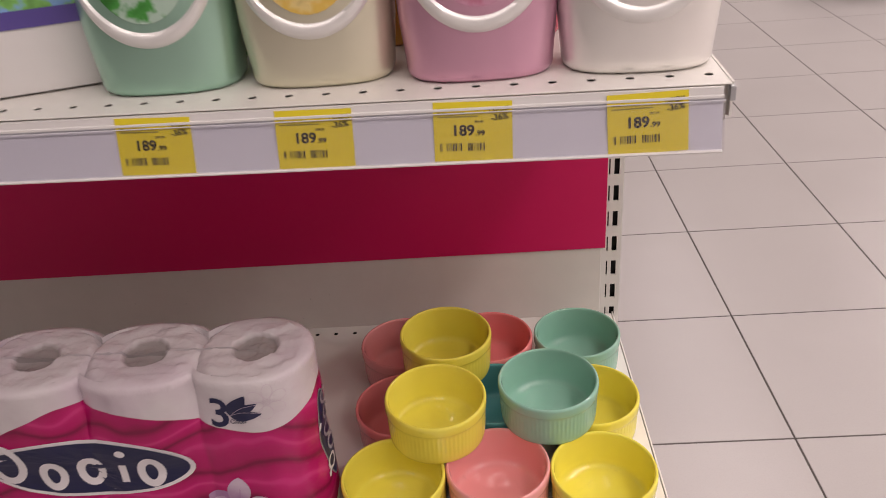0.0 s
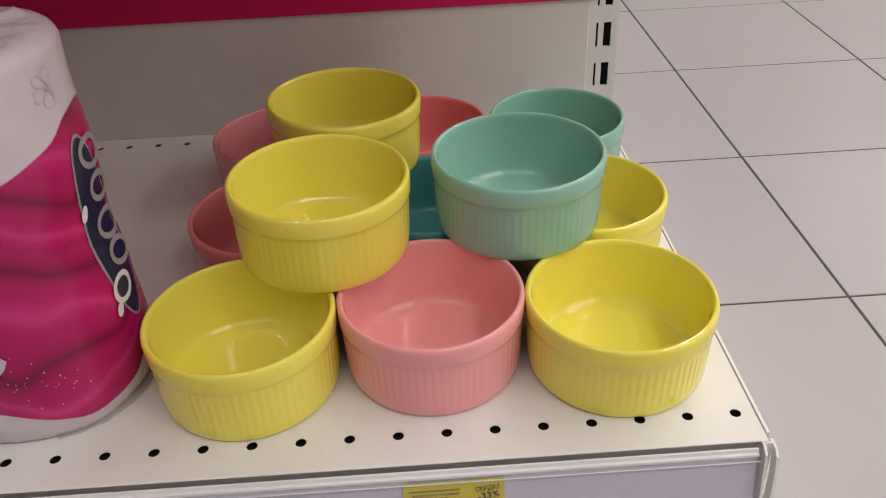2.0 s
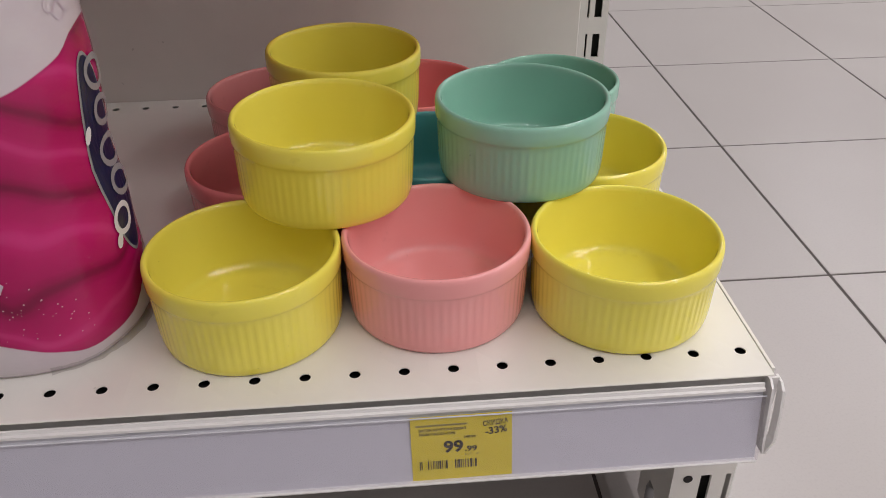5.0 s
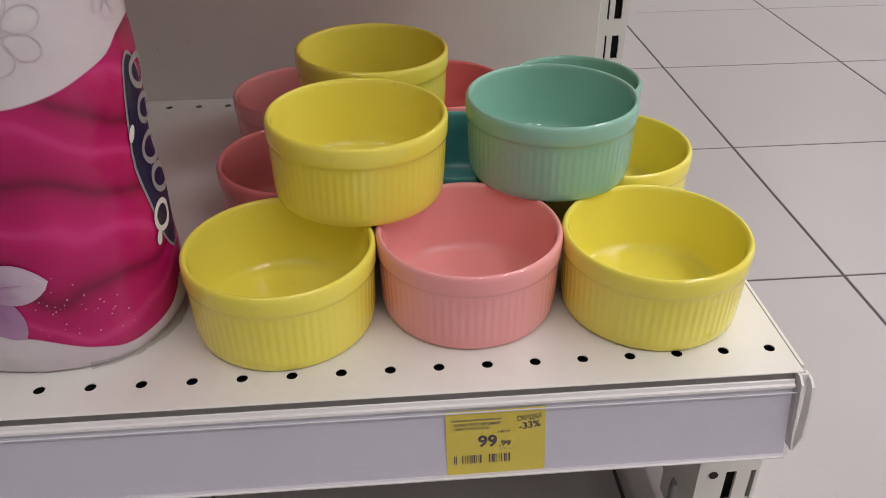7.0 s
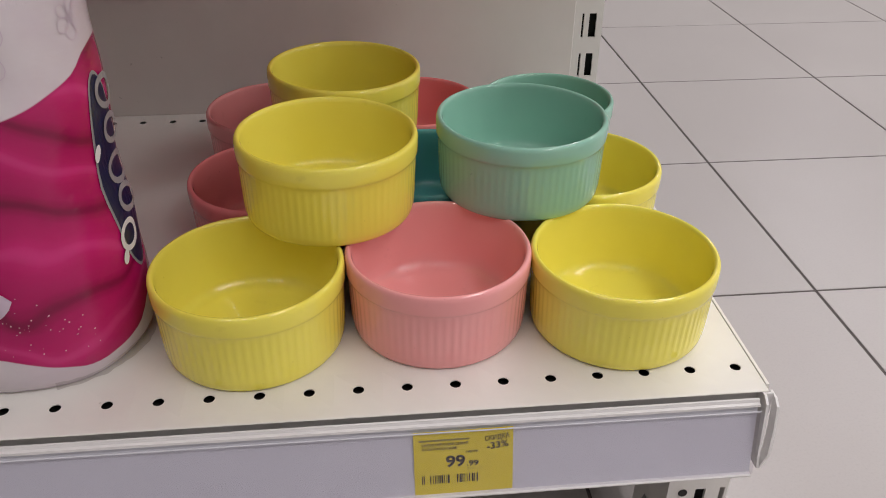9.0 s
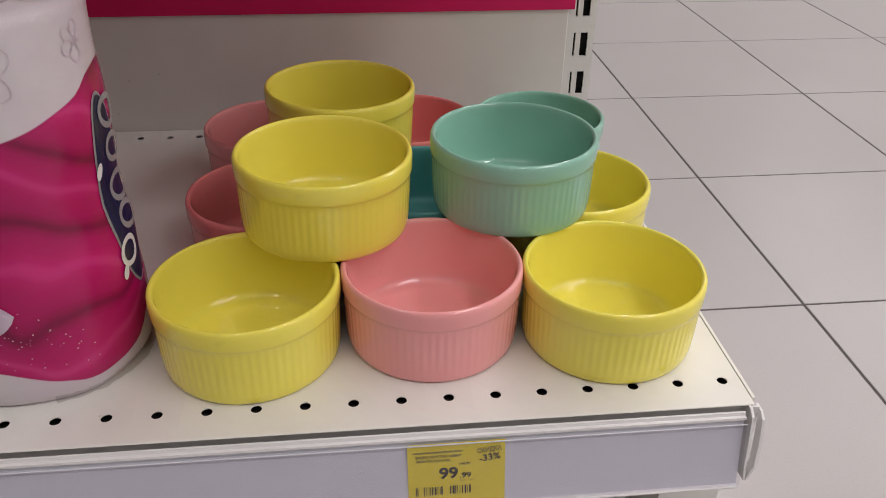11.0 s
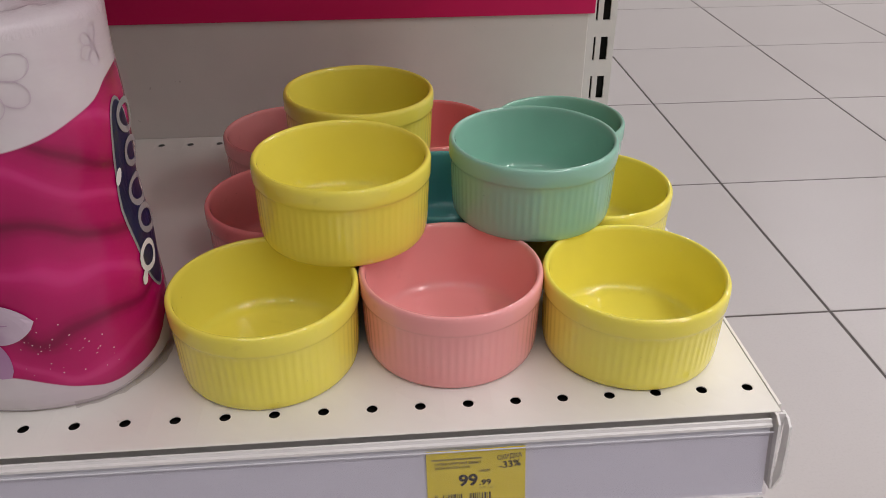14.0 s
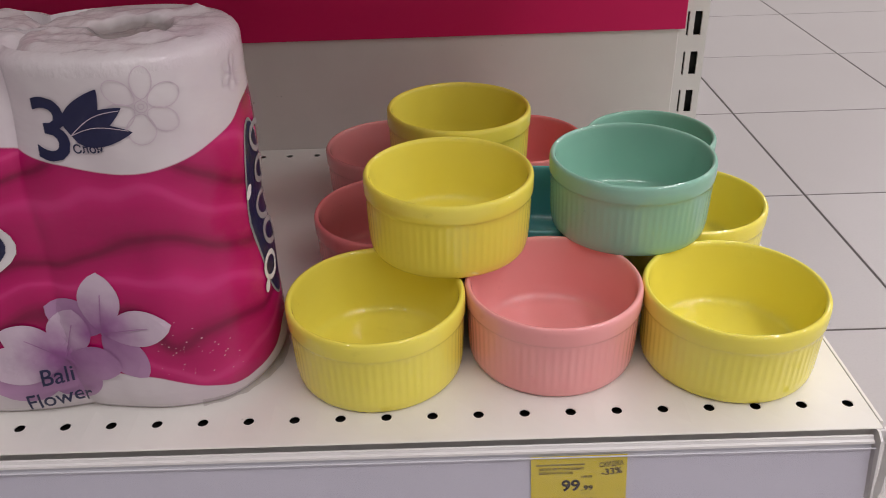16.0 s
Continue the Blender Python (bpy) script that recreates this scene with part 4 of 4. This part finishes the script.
def bottle(x, y, body_mat, label_mat, text):
    e = empty("detergent_bottle", (x, y, ZU, 0, 0, rnd.uniform(-3, 3)))
    e.matrix_basis = ASKEW @ e.matrix_basis
    tagged(e, text, "bottle", "detergent bottles")
    bm = bmesh.new()
    zs = [0.0, 0.0008, 0.003, 0.006, 0.010] + [0.018 + 0.012 * k for k in range(17)]
    rings = []
    n = 72
    for z in zs:
        edge = 0.006 * (1 - math.sqrt(max(0, 1 - ((0.006 - min(z, 0.006)) / 0.006) ** 2)))
        w, d = bottle_width(z) - edge, 0.034 - 0.018 * smooth01(0.10, 0.205, z) - edge
        ring = []
        for i in range(n):
            t = 2 * math.pi * i / n
            cx, sx = math.cos(t), math.sin(t)
            ring.append(bm.verts.new((w * math.copysign(abs(cx) ** 0.72, cx), d * math.copysign(abs(sx) ** 0.72, sx), z)))
        rings.append(ring)
    for a, b in zip(rings, rings[1:]):
        for i in range(n):
            j = (i + 1) % n
            bm.faces.new((a[i], a[j], b[j], b[i]))
    bm.faces.new(rings[0])
    bm.faces.new(rings[-1])
    part("body", bm, body_mat, e, smooth=True)

    def skin(px, z, lift):
        w, d = bottle_width(z), 0.034 - 0.018 * smooth01(0.10, 0.205, z)
        c = min(0.999, abs(px) / w) ** (1 / 0.72)
        return -d * max(0.0, math.sqrt(1 - c * c)) ** 0.72 - lift

    bm = bmesh.new()
    path = [(0.049 * math.sin(a), 0.101 - 0.062 * math.cos(a)) for a in (math.pi * (k / 40 - 0.5) * 0.92 for k in range(41))]
    secs = []
    for k, (px, pz) in enumerate(path):
        q = k / 40
        wd = 0.0062 * (0.35 + 0.65 * math.sin(math.pi * q))
        a = math.pi * (q - 0.5) * 0.92
        nx, nz = math.sin(a), -math.cos(a)
        sec = []
        for s, up in ((-1, -0.001), (-0.5, 0.0022), (0, 0.003), (0.5, 0.0022), (1, -0.001)):
            xx, zz = px + nx * wd * s, pz + nz * wd * s
            sec.append(bm.verts.new((xx, skin(xx, zz, up), zz)))
        secs.append(sec)
    for a, b in zip(secs, secs[1:]):
        for i in range(4):
            bm.faces.new((a[i], a[i + 1], b[i + 1], b[i]))
    part("arc_ridge", bm, M_ARC, e, "silvery raised arc", smooth=True)
    bm = bmesh.new()
    disc(bm, oval(0, 0.094, 0.034, 0.044, n=36), 6)
    for v in bm.verts:
        v.co = (v.co.x, skin(v.co.x, v.co.y, 0.0006), v.co.y)
    part("label", bm, label_mat, e)
    bm = bmesh.new()
    lathe(bm, [(0.013, 0.206), (0.0155, 0.212), (0.0155, 0.232), (0.012, 0.236), (0.007, 0.248), (0.006, 0.25)], 32)
    part("cap", bm, M_CAP, e, smooth=True)


def label_print(name, base, spot):
    m, nt, b = nodes_of(name)
    vec = coords(nt)
    blot = noise_of(nt, vec, 55, 3)
    link(nt, ramp(nt, blot, [(0.42, base), (0.5, spot), (0.62, scaled(spot, 0.6))]), b.inputs["Base Color"])
    b.inputs["Roughness"].default_value = 0.35
    return m


M_LG = label_print("green_leaf_label", (0.42, 0.58, 0.48), (0.05, 0.30, 0.05))
M_LY = label_print("yellow_label", (0.75, 0.50, 0.10), (0.80, 0.62, 0.25))
M_LP = label_print("rose_label", (0.62, 0.30, 0.42), (0.55, 0.18, 0.28))
M_LW = label_print("pale_label", (0.70, 0.68, 0.64), (0.62, 0.60, 0.55))
COLUMNS = [
    (-0.3720, pearl("pearl_green", (0.34, 0.56, 0.45)), M_LG, "pearly green", pearl("deep_green", (0.06, 0.30, 0.09))),
    (-0.2635, pearl("pearl_cream", (0.70, 0.67, 0.52)), M_LY, "pearly cream", pearl("deep_amber", (0.62, 0.34, 0.08))),
    (-0.1540, pearl("pearl_pink", (0.66, 0.36, 0.48)), M_LP, "pearly pink", pearl("deep_rose", (0.52, 0.08, 0.13))),
    (-0.0480, pearl("pearl_white", (0.84, 0.82, 0.79)), M_LW, "pearly white", pearl("ivory", (0.66, 0.62, 0.55))),
]
for x, mat, lab, word, back in COLUMNS:
    bottle(x, 0.042 if x < -0.2 else 0.036, mat, lab, word + " plastic detergent bottle with a silvery arc")
for x, mat, lab, word, back in COLUMNS[:3]:
    bottle(x + 0.012, 0.125, back, lab, "deeper coloured detergent bottle behind the " + word + " one")

# white tub with a printed label beside the bottles
tub = empty("white_tub", (-0.5070, 0.0600, ZU, 0, 0, 21))
tub.matrix_basis = ASKEW @ tub.matrix_basis
tagged(tub, "white plastic tub with a blue and green label", "tub")
bm = bmesh.new()
add_box(bm, -0.085, 0.085, -0.046, 0.046, 0, 0.13, 0.008)
part("body", bm, M_PLASTIC, tub, smooth=True)
bm = bmesh.new()
add_box(bm, -0.078, 0.078, -0.0466, -0.0461, 0.056, 0.12)
part("label", bm, label_print("blue_green_label", (0.22, 0.42, 0.70), (0.20, 0.50, 0.12)), tub, "blue and green printed label")
bm = bmesh.new()
add_box(bm, -0.078, 0.078, -0.0470, -0.0467, 0.048, 0.060)
part("label_band", bm, plain("violet_print", (0.10, 0.07, 0.30), 0.35), tub, "violet band")

# ---- floor tiles ----
TILE, JOINT = 0.3005, 0.0030


def tile_points(h):
    g, t = JOINT / 2, TILE - JOINT / 2
    b = 0.0004
    return [(g, g, -h), (t, g, -h), (t, t, -h), (g, t, -h), (g, g, -b), (t, g, -b), (t, t, -b), (g, t, -b),
            (g + b, g + b, 0), (t - b, g + b, 0), (t - b, t - b, 0), (g + b, t - b, 0)]


QUADS = [(0, 1, 5, 4), (1, 2, 6, 5), (2, 3, 7, 6), (3, 0, 4, 7), (4, 5, 9, 8), (5, 6, 10, 9), (6, 7, 11, 10), (7, 4, 8, 11), (8, 9, 10, 11)]
tile_me = bpy.data.meshes.new("floor_tile")
tile_me.from_pydata(tile_points(0.004), [], QUADS)
tile_me.materials.append(M_TILE)
OX, OY = 0.265, 0.333
rest_v, rest_f = [], []
for i in range(-20, 22):
    for j in range(-17, 25):
        x, y = OX + i * TILE, OY + j * TILE
        if not (-5.9 < x < 6.6 and -4.9 < y < 7.6):
            continue
        if -5 <= i <= 6 and -4 <= j <= 14:
            ob = new("floor_tile", tile_me)
            ob.matrix_basis = Matrix.Translation((x, y, 0.0)) @ Matrix.Translation((0, 0, rnd.uniform(-0.0002, 0)))
            ob.parent = floor
        else:
            k = len(rest_v)
            rest_v += [(x + a, y + b, c) for a, b, c in tile_points(0.004)]
            rest_f += [tuple(k + q for q in f) for f in QUADS]
me = bpy.data.meshes.new("outer_tiles")
me.from_pydata(rest_v, [], rest_f)
me.materials.append(M_TILE)
outer = tagged(new("outer_tiles", me), kind="stuff")
outer.parent = floor
